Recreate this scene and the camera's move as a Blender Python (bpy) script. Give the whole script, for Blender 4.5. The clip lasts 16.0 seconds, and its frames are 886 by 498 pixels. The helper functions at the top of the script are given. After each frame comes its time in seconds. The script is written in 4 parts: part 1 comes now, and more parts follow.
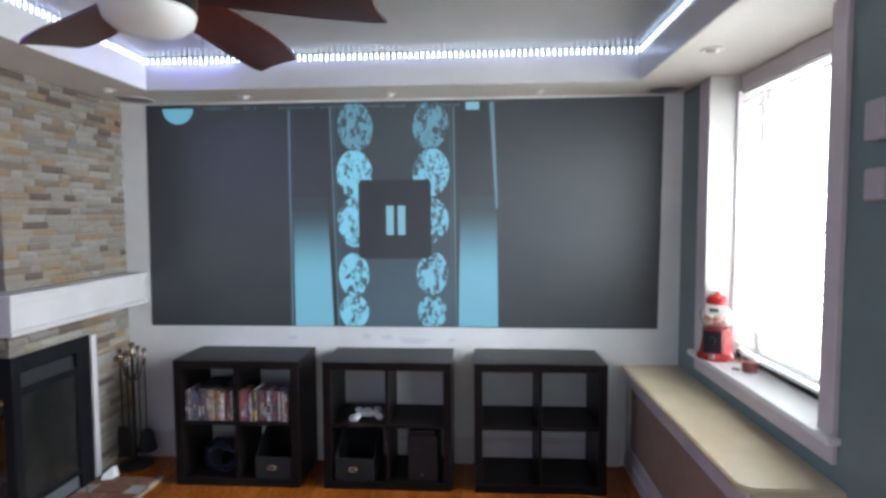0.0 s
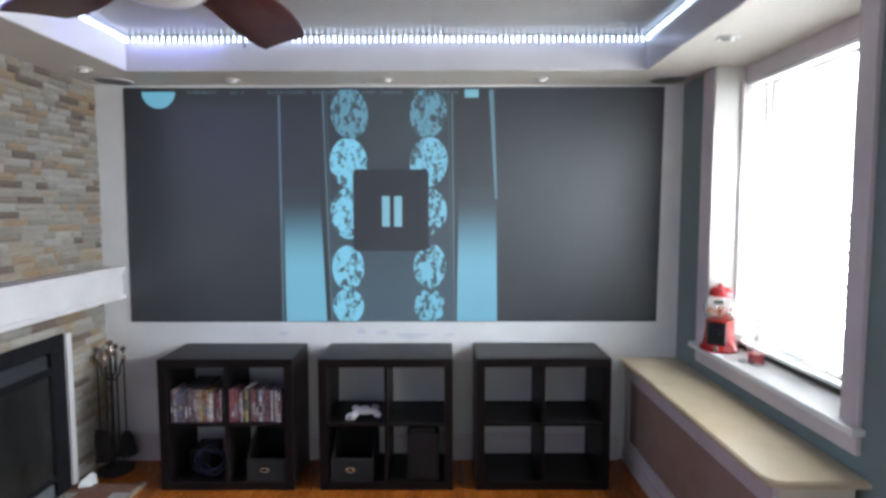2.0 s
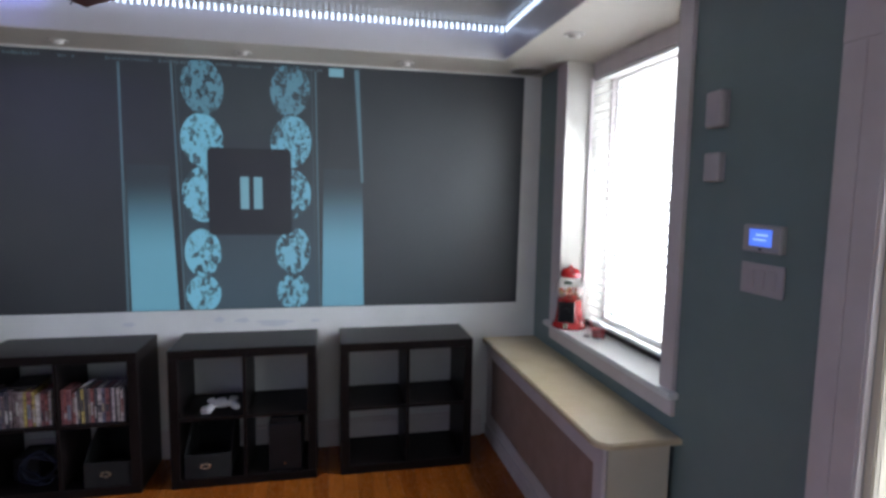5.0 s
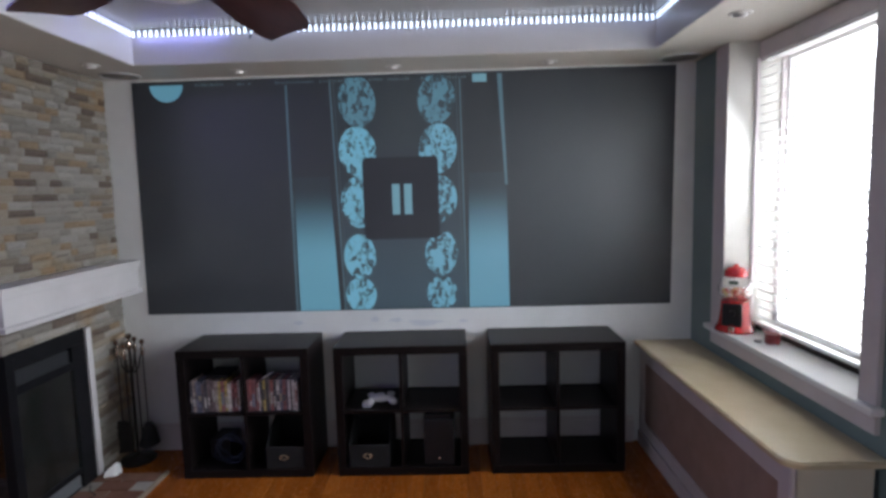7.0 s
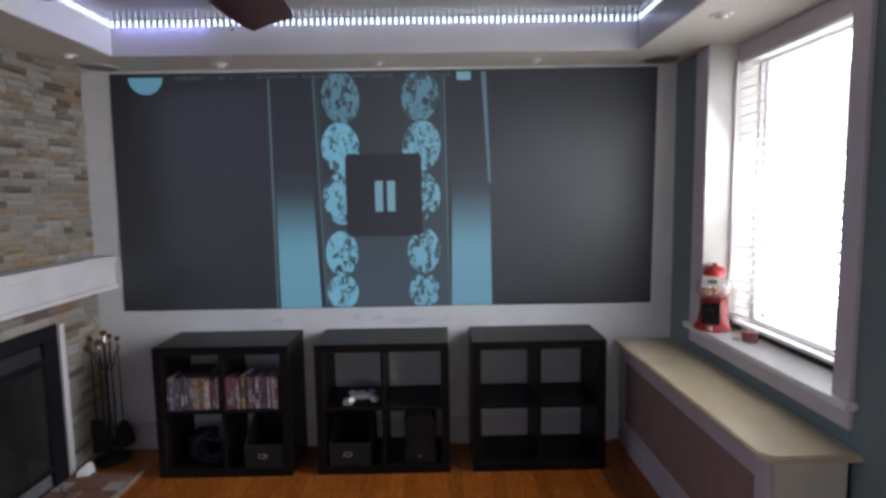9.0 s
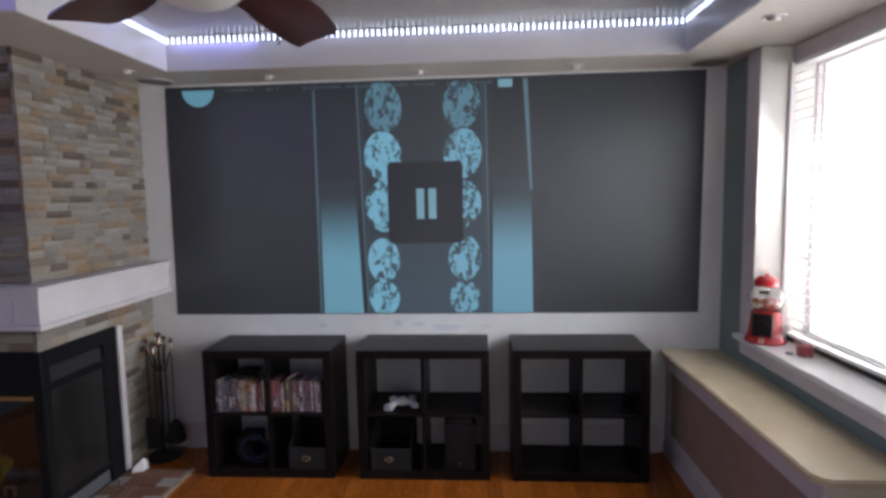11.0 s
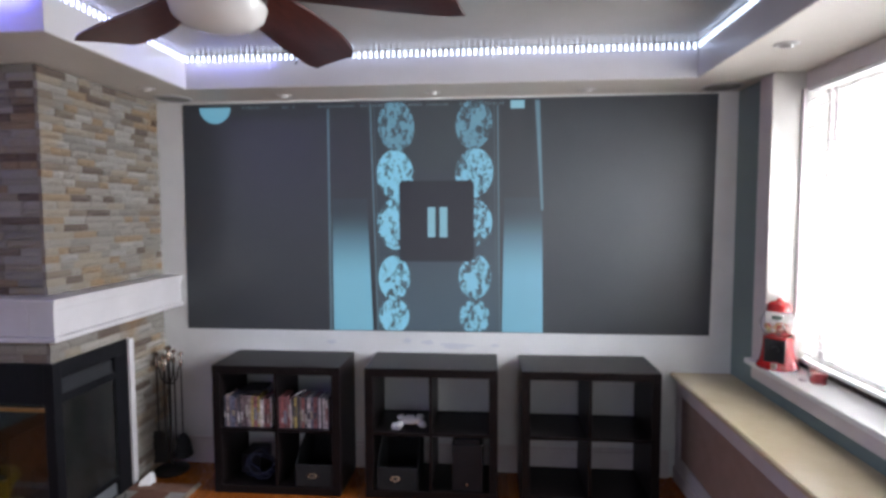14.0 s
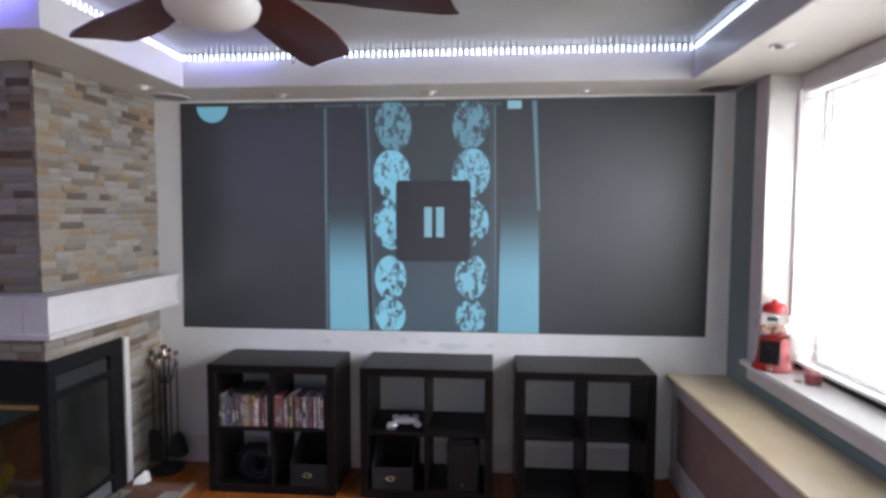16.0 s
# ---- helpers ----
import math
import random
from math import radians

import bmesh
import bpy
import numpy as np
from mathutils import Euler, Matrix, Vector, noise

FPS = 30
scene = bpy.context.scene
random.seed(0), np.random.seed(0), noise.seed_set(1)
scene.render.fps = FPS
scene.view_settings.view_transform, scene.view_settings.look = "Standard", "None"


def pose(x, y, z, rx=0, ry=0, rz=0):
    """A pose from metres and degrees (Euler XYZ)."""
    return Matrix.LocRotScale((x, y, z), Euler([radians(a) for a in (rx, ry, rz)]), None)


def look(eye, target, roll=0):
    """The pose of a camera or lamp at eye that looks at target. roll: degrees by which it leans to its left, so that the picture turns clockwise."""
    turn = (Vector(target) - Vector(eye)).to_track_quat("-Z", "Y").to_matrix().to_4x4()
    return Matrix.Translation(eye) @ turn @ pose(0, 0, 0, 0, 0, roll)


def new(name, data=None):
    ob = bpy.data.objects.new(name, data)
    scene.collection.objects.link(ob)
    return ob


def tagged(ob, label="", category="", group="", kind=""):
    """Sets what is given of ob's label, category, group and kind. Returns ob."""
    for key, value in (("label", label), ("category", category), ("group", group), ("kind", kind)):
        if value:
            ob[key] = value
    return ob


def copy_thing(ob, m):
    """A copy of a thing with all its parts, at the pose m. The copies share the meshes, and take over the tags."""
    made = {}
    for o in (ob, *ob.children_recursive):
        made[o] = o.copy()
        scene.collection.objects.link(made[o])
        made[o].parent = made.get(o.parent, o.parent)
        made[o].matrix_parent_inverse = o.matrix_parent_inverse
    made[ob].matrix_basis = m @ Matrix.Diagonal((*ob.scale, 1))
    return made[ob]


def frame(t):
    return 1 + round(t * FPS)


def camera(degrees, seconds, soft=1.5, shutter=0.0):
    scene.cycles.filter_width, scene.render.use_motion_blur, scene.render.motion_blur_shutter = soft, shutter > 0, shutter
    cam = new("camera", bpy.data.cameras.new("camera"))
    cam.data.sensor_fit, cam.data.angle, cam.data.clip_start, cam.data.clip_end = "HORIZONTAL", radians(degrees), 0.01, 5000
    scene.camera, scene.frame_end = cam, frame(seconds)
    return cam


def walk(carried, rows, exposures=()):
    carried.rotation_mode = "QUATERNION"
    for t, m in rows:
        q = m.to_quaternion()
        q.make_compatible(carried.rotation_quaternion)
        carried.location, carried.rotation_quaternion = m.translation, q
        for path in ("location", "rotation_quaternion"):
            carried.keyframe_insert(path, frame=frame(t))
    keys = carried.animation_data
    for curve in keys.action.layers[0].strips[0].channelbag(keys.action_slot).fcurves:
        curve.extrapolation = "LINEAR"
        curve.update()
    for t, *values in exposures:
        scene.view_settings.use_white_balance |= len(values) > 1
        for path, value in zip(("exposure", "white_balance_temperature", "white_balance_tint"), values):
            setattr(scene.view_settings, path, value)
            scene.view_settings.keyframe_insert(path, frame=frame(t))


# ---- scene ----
cam = camera(77.9, 16.0, soft=3.1)
PATH = [
    (0, (0.457, 0.171, 1.678), (0.332, 2.163, 1.554), -0.3),
    (0.5, (0.38, 0.185, 1.682), (0.195, 2.172, 1.548), 0.6),
    (1, (0.367, 0.247, 1.676), (-0.043, 2.199, 1.529), -1.0),
    (1.5, (0.31, 0.272, 1.669), (-0.024, 2.238, 1.507), 0.2),
    (2, (0.245, 0.267, 1.663), (0.244, 2.262, 1.515), -0.1),
    (2.5, (0.289, 0.24, 1.677), (0.558, 2.216, 1.516), 1.6),
    (3, (0.355, 0.269, 1.676), (0.816, 2.209, 1.525), 0.7),
    (3.2, (0.377, 0.275, 1.668), (0.834, 2.216, 1.515), 1.1),
    (5.3, (0.366, 0.269, 1.661), (0.751, 2.219, 1.452), 0.6),
    (5.5, (0.356, 0.285, 1.66), (0.627, 2.256, 1.456), 0.3),
    (6, (0.311, 0.292, 1.666), (0.429, 2.279, 1.467), 0.4),
    (6.5, (0.258, 0.288, 1.675), (0.234, 2.277, 1.468), -0.7),
    (7, (0.245, 0.272, 1.679), (0.202, 2.261, 1.474), -1.6),
    (7.5, (0.231, 0.273, 1.676), (0.206, 2.263, 1.476), -0.7),
    (8, (0.243, 0.268, 1.673), (0.213, 2.258, 1.473), -1.0),
    (8.2, (0.234, 0.276, 1.649), (0.226, 2.268, 1.462), -0.7),
    (10.3, (0.265, 0.276, 1.647), (0.294, 2.264, 1.428), -1.0),
    (10.5, (0.235, 0.281, 1.646), (0.161, 2.269, 1.441), -0.8),
    (11, (0.253, 0.273, 1.681), (0.12, 2.26, 1.494), -1.1),
    (11.5, (0.241, 0.286, 1.693), (0.066, 2.272, 1.529), -0.3),
    (12, (0.235, 0.285, 1.696), (0.039, 2.272, 1.591), -0.7),
    (12.5, (0.216, 0.275, 1.705), (0.024, 2.262, 1.581), -0.6),
    (13, (0.237, 0.279, 1.696), (0.048, 2.266, 1.571), -1.0),
    (13.5, (0.216, 0.264, 1.697), (0.055, 2.253, 1.563), -0.2),
    (14, (0.239, 0.261, 1.7), (0.077, 2.25, 1.571), -0.2),
    (14.5, (0.248, 0.262, 1.697), (0.083, 2.251, 1.566), 0.1),
    (15, (0.244, 0.272, 1.707), (0.077, 2.261, 1.574), 0.4),
    (15.5, (0.214, 0.27, 1.678), (0.069, 2.261, 1.561), -0.5),
    (16, (0.26, 0.263, 1.689), (0.099, 2.253, 1.566), 0.1),
]
walk(cam, [(t, look(eye, target, roll)) for t, eye, target, roll in PATH],
     [(0.0, 0.06, 6150, 9), (1.0, 0.03, 6150, 9), (1.5, 0.16, 6150, 9), (2.2, 0.06, 6150, 9), (3.0, 0.04, 6150, 9), (5.3, -0.62, 6150, 11), (5.9, -0.48, 6150, 11), (6.5, -0.6, 6240, 12), (8.2, -0.75, 6280, 13), (10.3, -0.62, 6480, 17), (11.5, -0.35, 6460, 16), (12.0, -0.07, 6400, 15), (16.0, -0.08, 6400, 15)])

# ---- light ----
WALL_Y, WALL_X, SOFFIT, TOP = 3.80, 1.77, 2.44, 2.634
STONE_X, STONE_Y = -1.95, 2.815
scene.view_settings.exposure = 0.0
world = bpy.data.worlds.new("world")
scene.world = world
world.use_nodes = True
sky = world.node_tree.nodes.new("ShaderNodeTexSky")
sky.sky_type, sky.sun_disc = "NISHITA", False
sky.sun_elevation, sky.sun_rotation = radians(40), radians(90)
world.node_tree.links.new(sky.outputs[0], world.node_tree.nodes["Background"].inputs[0])
world.node_tree.nodes["Background"].inputs[1].default_value = 0.1


def lamp(name, m, sx, sy, watts, color, spread=180):
    data = bpy.data.lights.new(name, "AREA")
    data.shape, data.size, data.size_y, data.energy, data.color = "RECTANGLE", sx, sy, watts, color
    data.spread = radians(spread)
    ob = new(name, data)
    ob.matrix_world = m
    return ob


# area lamps for daylight, in and outside the window and in the glazed door
lamp("window_daylight", look((2.6, 2.5, 1.75), (0.4, 2.7, 0.9)), 1.45, 1.6, 85, (0.87, 0.94, 1.0), 170)
lamp("window_opening_daylight", look((2.13, 2.82, 1.65), (0.3, 2.6, 0.75)), 1.0, 1.45, 88, (0.89, 0.95, 1.0), 130)
lamp("window_ground_bounce", look((2.5, 2.55, 0.55), (0.9, 2.7, 2.2)), 1.3, 0.6, 20, (1.0, 0.95, 0.86), 170)
lamp("door_daylight", look((1.86, 0.95, 1.2), (-1.0, 1.0, 0.9)), 0.75, 1.8, 14, (0.87, 0.94, 1.0), 130)
# added fill from the left, to brighten the right wall and bench
lamp("side_fill", look((-3.62, -0.9, 1.75), (1.7, 1.9, 0.7)), 1.55, 1.25, 22, (0.88, 0.95, 1.0), 130)
# added frontal fill from behind the camera, to lift the shelf compartments
lamp("rear_fill", look((0.5, -2.72, 1.55), (0.4, 3.0, 0.8)), 1.75, 1.35, 9, (0.90, 0.95, 1.0), 120)
# the strip of small lamps along the top of the tray
lamp("strip_light_back", look((-0.08, 3.405, 2.61), (-0.08, 3.37, 2.2)), 2.9, 0.015, 0.9, (0.46, 0.58, 1.0))
lamp("strip_light_back_left", look((-1.25, 3.405, 2.605), (-1.25, 3.385, 2.2)), 0.5, 0.015, 0.55, (0.28, 0.30, 1.0))
lamp("strip_light_left", look((-1.52, 2.92, 2.61), (-1.46, 2.92, 2.2)), 0.015, 1.0, 1.8, (0.30, 0.33, 1.0))
lamp("strip_light_far_left", look((-2.4, 2.36, 2.61), (-2.4, 2.30, 2.2)), 1.6, 0.015, 10.0, (0.20, 0.20, 1.0))
# next two: violet fills added on unseen tray edges, to tint the stone front
lamp("violet_fill_rear", look((-2.3, -1.86, 2.60), (-2.3, 2.8, 1.7)), 2.5, 0.02, 8.0, (0.34, 0.30, 1.0))
lamp("violet_fill_side", look((-3.56, 1.1, 2.59), (-2.5, 2.2, 1.6)), 2.0, 0.02, 18.0, (0.38, 0.30, 1.0))
lamp("strip_light_right", look((1.365, 1.6, 2.61), (1.30, 1.6, 2.2)), 0.015, 3.6, 0.9, (0.60, 0.82, 1.0))


# ---- materials ----
def ramp(nt, stops, fac):
    r = nt.nodes.new("ShaderNodeValToRGB")
    while len(r.color_ramp.elements) < len(stops):
        r.color_ramp.elements.new(0.5)
    for e, (p, c) in zip(r.color_ramp.elements, stops):
        e.position, e.color = p, (*c, 1)
    nt.links.new(fac, r.inputs[0])
    return r.outputs[0]


def mat(name, stops, rough=0.5, metal=0.0, scale=6.0, bump=0.0, bscale=80.0, stretch=(1, 1, 1), spec=0.5, by_object=None, rough_var=0.1, coat=0.0):
    """stops: colours along a large noise; by_object: colours picked per object, multiplied by the noise."""
    m = bpy.data.materials.new(name)
    m.use_nodes = True
    nt = m.node_tree
    b = nt.nodes["Principled BSDF"]
    b.inputs["Metallic"].default_value = metal
    b.inputs["Specular IOR Level"].default_value = spec
    b.inputs["Coat Weight"].default_value = coat
    tc = nt.nodes.new("ShaderNodeTexCoord")
    mp = nt.nodes.new("ShaderNodeMapping")
    mp.inputs["Scale"].default_value = stretch
    nt.links.new(tc.outputs["Object"], mp.inputs[0])
    source = mp.outputs[0]
    if by_object:
        info = nt.nodes.new("ShaderNodeObjectInfo")
        add = nt.nodes.new("ShaderNodeVectorMath")
        add.operation = "ADD"
        scl = nt.nodes.new("ShaderNodeMath")
        scl.operation, scl.inputs[1].default_value = "MULTIPLY", 37.0
        nt.links.new(info.outputs["Random"], scl.inputs[0])
        nt.links.new(mp.outputs[0], add.inputs[0])
        nt.links.new(scl.outputs[0], add.inputs[1])
        source = add.outputs[0]
    n = nt.nodes.new("ShaderNodeTexNoise")
    n.inputs["Scale"].default_value, n.inputs["Detail"].default_value = scale, 7
    n.inputs["Roughness"].default_value = 0.62
    nt.links.new(source, n.inputs["Vector"])
    col = ramp(nt, stops, n.outputs[0])
    if by_object:
        r = ramp(nt, by_object, info.outputs["Random"])
        nt.nodes[-1].color_ramp.interpolation = "CONSTANT" if len(by_object) > 3 else "LINEAR"
        mix = nt.nodes.new("ShaderNodeMix")
        mix.data_type, mix.blend_type = "RGBA", "MULTIPLY"
        mix.inputs["Factor"].default_value = 1.0
        nt.links.new(col, mix.inputs["A"])
        nt.links.new(r, mix.inputs["B"])
        col = mix.outputs["Result"]
    nt.links.new(col, b.inputs["Base Color"])
    f = nt.nodes.new("ShaderNodeTexNoise")
    f.inputs["Scale"].default_value, f.inputs["Detail"].default_value = bscale, 5
    nt.links.new(source, f.inputs["Vector"])
    rr = nt.nodes.new("ShaderNodeMapRange")
    rr.inputs["To Min"].default_value, rr.inputs["To Max"].default_value = max(rough - rough_var, 0.02), min(rough + rough_var, 1)
    nt.links.new(f.outputs[0], rr.inputs[0])
    nt.links.new(rr.outputs[0], b.inputs["Roughness"])
    if bump:
        bp = nt.nodes.new("ShaderNodeBump")
        bp.inputs["Strength"].default_value, bp.inputs["Distance"].default_value = bump, 0.004
        nt.links.new(f.outputs[0], bp.inputs["Height"])
        nt.links.new(bp.outputs[0], b.inputs["Normal"])
    return m


def tint(c, k=0.82):
    return [(0.3, tuple(v * k for v in c)), (0.7, c)]


def glow(name, color, strength, base=(0.064, 0.073, 0.079), rough=0.5):
    m = bpy.data.materials.new(name)
    m.use_nodes = True
    b = m.node_tree.nodes["Principled BSDF"]
    b.inputs["Base Color"].default_value = (*base, 1)
    b.inputs["Roughness"].default_value = rough
    b.inputs["Specular IOR Level"].default_value = 0.3
    b.inputs["Emission Color"].default_value = (*color, 1)
    b.inputs["Emission Strength"].default_value = strength
    return m


def glow_gradient(name, low, high, color, strength, axis=2):
    """Projected light that fades out upwards between the two heights."""
    m = glow(name, color, strength)
    nt = m.node_tree
    tc = nt.nodes.new("ShaderNodeTexCoord")
    sep = nt.nodes.new("ShaderNodeSeparateXYZ")
    mr = nt.nodes.new("ShaderNodeMapRange")
    mr.interpolation_type = "SMOOTHSTEP"
    mr.inputs["From Min"].default_value, mr.inputs["From Max"].default_value = low, high
    mr.inputs["To Min"].default_value, mr.inputs["To Max"].default_value = strength, 0.015
    nt.links.new(tc.outputs["Object"], sep.inputs[0])
    nt.links.new(sep.outputs[axis], mr.inputs[0])
    nt.links.new(mr.outputs[0], nt.nodes["Principled BSDF"].inputs["Emission Strength"])
    return m


def glow_gem(name, color, strength, bias=0.0):
    """Projected picture of a cut stone: long facets broken by small ones, light and dark."""
    m = glow(name, color, strength)
    nt = m.node_tree
    tc = nt.nodes.new("ShaderNodeTexCoord")
    info = nt.nodes.new("ShaderNodeObjectInfo")
    add = nt.nodes.new("ShaderNodeVectorMath")
    add.operation = "MULTIPLY_ADD"
    add.inputs[1].default_value = (3.1, 1.0, 1.7)
    nt.links.new(info.outputs["Location"], add.inputs[0])
    nt.links.new(tc.outputs["Object"], add.inputs[2])
    values = []
    for scale, turn, stretch in ((25, 35, 0.6), (44, -40, 0.6), (80, 15, 0.7)):
        mp = nt.nodes.new("ShaderNodeMapping")
        mp.inputs["Rotation"].default_value = (0, radians(turn), 0)
        mp.inputs["Scale"].default_value = (1, 1, stretch)
        nt.links.new(add.outputs[0], mp.inputs[0])
        v = nt.nodes.new("ShaderNodeTexVoronoi")
        v.inputs["Scale"].default_value = scale
        nt.links.new(mp.outputs[0], v.inputs["Vector"])
        sep = nt.nodes.new("ShaderNodeSeparateColor")
        nt.links.new(v.outputs["Color"], sep.inputs[0])
        values.append(sep.outputs[0])
    total = values[0]
    for v, w in zip(values[1:], (0.9, 0.6)):
        ma = nt.nodes.new("ShaderNodeMath")
        ma.operation, ma.inputs[1].default_value = "MULTIPLY_ADD", w
        nt.links.new(v, ma.inputs[0])
        nt.links.new(total, ma.inputs[2])
        total = ma.outputs[0]
    mr = nt.nodes.new("ShaderNodeMapRange")
    mr.interpolation_type = "SMOOTHSTEP"
    mr.inputs["From Min"].default_value, mr.inputs["From Max"].default_value = 0.85 + bias, 1.45 + bias
    mr.inputs["To Min"].default_value, mr.inputs["To Max"].default_value = strength * 0.07, strength
    nt.links.new(total, mr.inputs[0])
    nt.links.new(mr.outputs[0], nt.nodes["Principled BSDF"].inputs["Emission Strength"])
    return m


def glass(name, color=(1, 1, 1), rough=0.0, ior=1.45, spec=0.5):
    m = bpy.data.materials.new(name)
    m.use_nodes = True
    b = m.node_tree.nodes["Principled BSDF"]
    b.inputs["Base Color"].default_value = (*color, 1)
    b.inputs["Roughness"].default_value, b.inputs["IOR"].default_value = rough, ior
    b.inputs["Transmission Weight"].default_value = 1.0
    b.inputs["Specular IOR Level"].default_value = spec
    return m


WHITE_WALL = mat("white_wall_paint", [(0.25, (0.62, 0.62, 0.61)), (0.6, (0.7, 0.7, 0.69)), (0.8, (0.66, 0.67, 0.69))], 0.55, scale=3, bump=0.05, bscale=140)
TEAL = mat("teal_wall_paint", [(0.3, (0.17, 0.225, 0.215)), (0.7, (0.195, 0.255, 0.245))], 0.5, scale=2.5, bump=0.06, bscale=120)
CEILING = mat("ceiling_paint", [(0.3, (0.46, 0.42, 0.37)), (0.7, (0.52, 0.475, 0.42))], 0.42, scale=2, bump=0.04, bscale=90)
# white tray paint again, with the top's dim light put into the colour
TRAY_TOP = mat("tray_ceiling_dimmed", [(0.3, (0.27, 0.255, 0.235)), (0.7, (0.305, 0.285, 0.265))], 0.24, scale=2, bump=0.01, bscale=60, rough_var=0.03)
TRAY = mat("tray_paint", [(0.3, (0.52, 0.50, 0.495)), (0.7, (0.58, 0.56, 0.555))], 0.3, scale=2, bump=0.02, bscale=60, rough_var=0.04)
TRIM = mat("trim_paint", [(0.3, (0.57, 0.51, 0.51)), (0.7, (0.65, 0.59, 0.59))], 0.38, scale=5, bump=0.03, bscale=70)
MANTEL = mat("mantel_paint", [(0.3, (0.47, 0.45, 0.45)), (0.7, (0.54, 0.515, 0.515))], 0.38, scale=5, bump=0.04, bscale=60)
SCREEN = mat("screen_paint", [(0.3, (0.036, 0.041, 0.045)), (0.7, (0.043, 0.048, 0.051))], 0.44, scale=1.5, bump=0.03, bscale=300, rough_var=0.04, spec=0.6)
SCREEN.node_tree.nodes["Principled BSDF"].inputs["Emission Color"].default_value = (0.30, 0.33, 0.80, 1)  # the projector's black level
SCREEN.node_tree.nodes["Principled BSDF"].inputs["Emission Strength"].default_value = 0.004
BLACKWOOD = mat("black_brown_veneer", [(0.3, (0.006, 0.0045, 0.0045)), (0.7, (0.011, 0.008, 0.008))], 0.36, scale=5, bump=0.05, bscale=40, stretch=(1, 6, 6), rough_var=0.08, spec=0.14)
BENCH_TOP = mat("cream_bench_top", [(0.3, (0.56, 0.46, 0.30)), (0.7, (0.66, 0.56, 0.39))], 0.17, scale=3, bscale=30, rough_var=0.015)
BENCH_PAINT = mat("bench_paint", [(0.3, (0.50, 0.45, 0.45)), (0.7, (0.58, 0.53, 0.53))], 0.45, scale=5, bump=0.04, bscale=60)
BENCH_PANEL = mat("bench_panel", [(0.3, (0.26, 0.175, 0.14)), (0.7, (0.33, 0.225, 0.185))], 0.6, scale=9, bump=0.25, bscale=220)
STONE = mat("ledger_stone", [(0.25, (0.40, 0.375, 0.345)), (0.5, (0.60, 0.58, 0.56)), (0.75, (0.76, 0.73, 0.71))], 0.75, scale=22, bump=0.7, bscale=70, stretch=(0.6, 0.6, 1.5), rough_var=0.15,
            by_object=[(0.0, (0.42, 0.39, 0.345)), (0.2, (0.48, 0.46, 0.42)), (0.36, (0.35, 0.33, 0.295)), (0.50, (0.44, 0.385, 0.305)), (0.64, (0.42, 0.31, 0.20)), (0.74, (0.52, 0.49, 0.44)), (0.84, (0.31, 0.25, 0.20)), (0.92, (0.20, 0.15, 0.12))])
nt = STONE.node_tree
geo = nt.nodes.new("ShaderNodeNewGeometry")
stain = nt.nodes.new("ShaderNodeTexNoise")
stain.inputs["Scale"].default_value, stain.inputs["Detail"].default_value = 3.4, 3
nt.links.new(geo.outputs["Position"], stain.inputs["Vector"])
amount = nt.nodes.new("ShaderNodeMapRange")
amount.inputs["From Min"].default_value, amount.inputs["From Max"].default_value, amount.inputs["To Max"].default_value = 0.56, 0.70, 0.7
nt.links.new(stain.outputs[0], amount.inputs[0])
ochre = nt.nodes.new("ShaderNodeMix")
ochre.data_type, ochre.blend_type = "RGBA", "MULTIPLY"
ochre.inputs["B"].default_value = (1.05, 0.80, 0.50, 1)
base = nt.nodes["Principled BSDF"].inputs["Base Color"]
source = base.links[0].from_socket
nt.links.new(amount.outputs[0], ochre.inputs["Factor"])
nt.links.new(source, ochre.inputs["A"])
nt.links.new(ochre.outputs["Result"], base)
MORTAR = mat("grey_mortar", tint((0.33, 0.31, 0.28)), 0.9, scale=20, bump=0.4, bscale=90)
PLANK = mat("oak_floor", [(0.3, (0.62, 0.62, 0.62)), (0.7, (1, 1, 1))], 0.26, scale=10, bump=0.08, bscale=50, stretch=(7, 0.6, 7), rough_var=0.08, spec=0.35,
            by_object=[(0.0, (0.29, 0.076, 0.010)), (0.5, (0.35, 0.098, 0.013)), (1.0, (0.42, 0.125, 0.018))])
SUBFLOOR = mat("floor_gap", tint((0.04, 0.02, 0.01)), 0.8)
HEARTH = mat("hearth_brick", [(0.3, (0.7, 0.68, 0.66)), (0.7, (1, 1, 1))], 0.8, scale=14, bump=0.5, bscale=70, spec=0.2,
             by_object=[(0.0, (0.20, 0.095, 0.065)), (0.35, (0.24, 0.13, 0.095)), (0.6, (0.17, 0.10, 0.08)), (0.8, (0.23, 0.12, 0.085))])
BLACKMETAL = mat("black_metal", [(0.3, (0.005, 0.005, 0.006)), (0.7, (0.009, 0.009, 0.011))], 0.42, metal=0.0, scale=8, bump=0.06, bscale=120, spec=0.14)
LOUVRE = mat("dark_louvre_metal", tint((0.035, 0.036, 0.04)), 0.4, scale=9, bump=0.06)
IRON = mat("wrought_iron", [(0.3, (0.012, 0.011, 0.010)), (0.7, (0.028, 0.025, 0.022))], 0.45, metal=0.4, scale=20, bump=0.2, bscale=90)
RING_BRASS = mat("polished_brass", tint((0.60, 0.46, 0.30)), 0.28, metal=0.9, scale=20)
PEWTER = mat("pewter", tint((0.36, 0.28, 0.23)), 0.22, metal=0.9, scale=20)
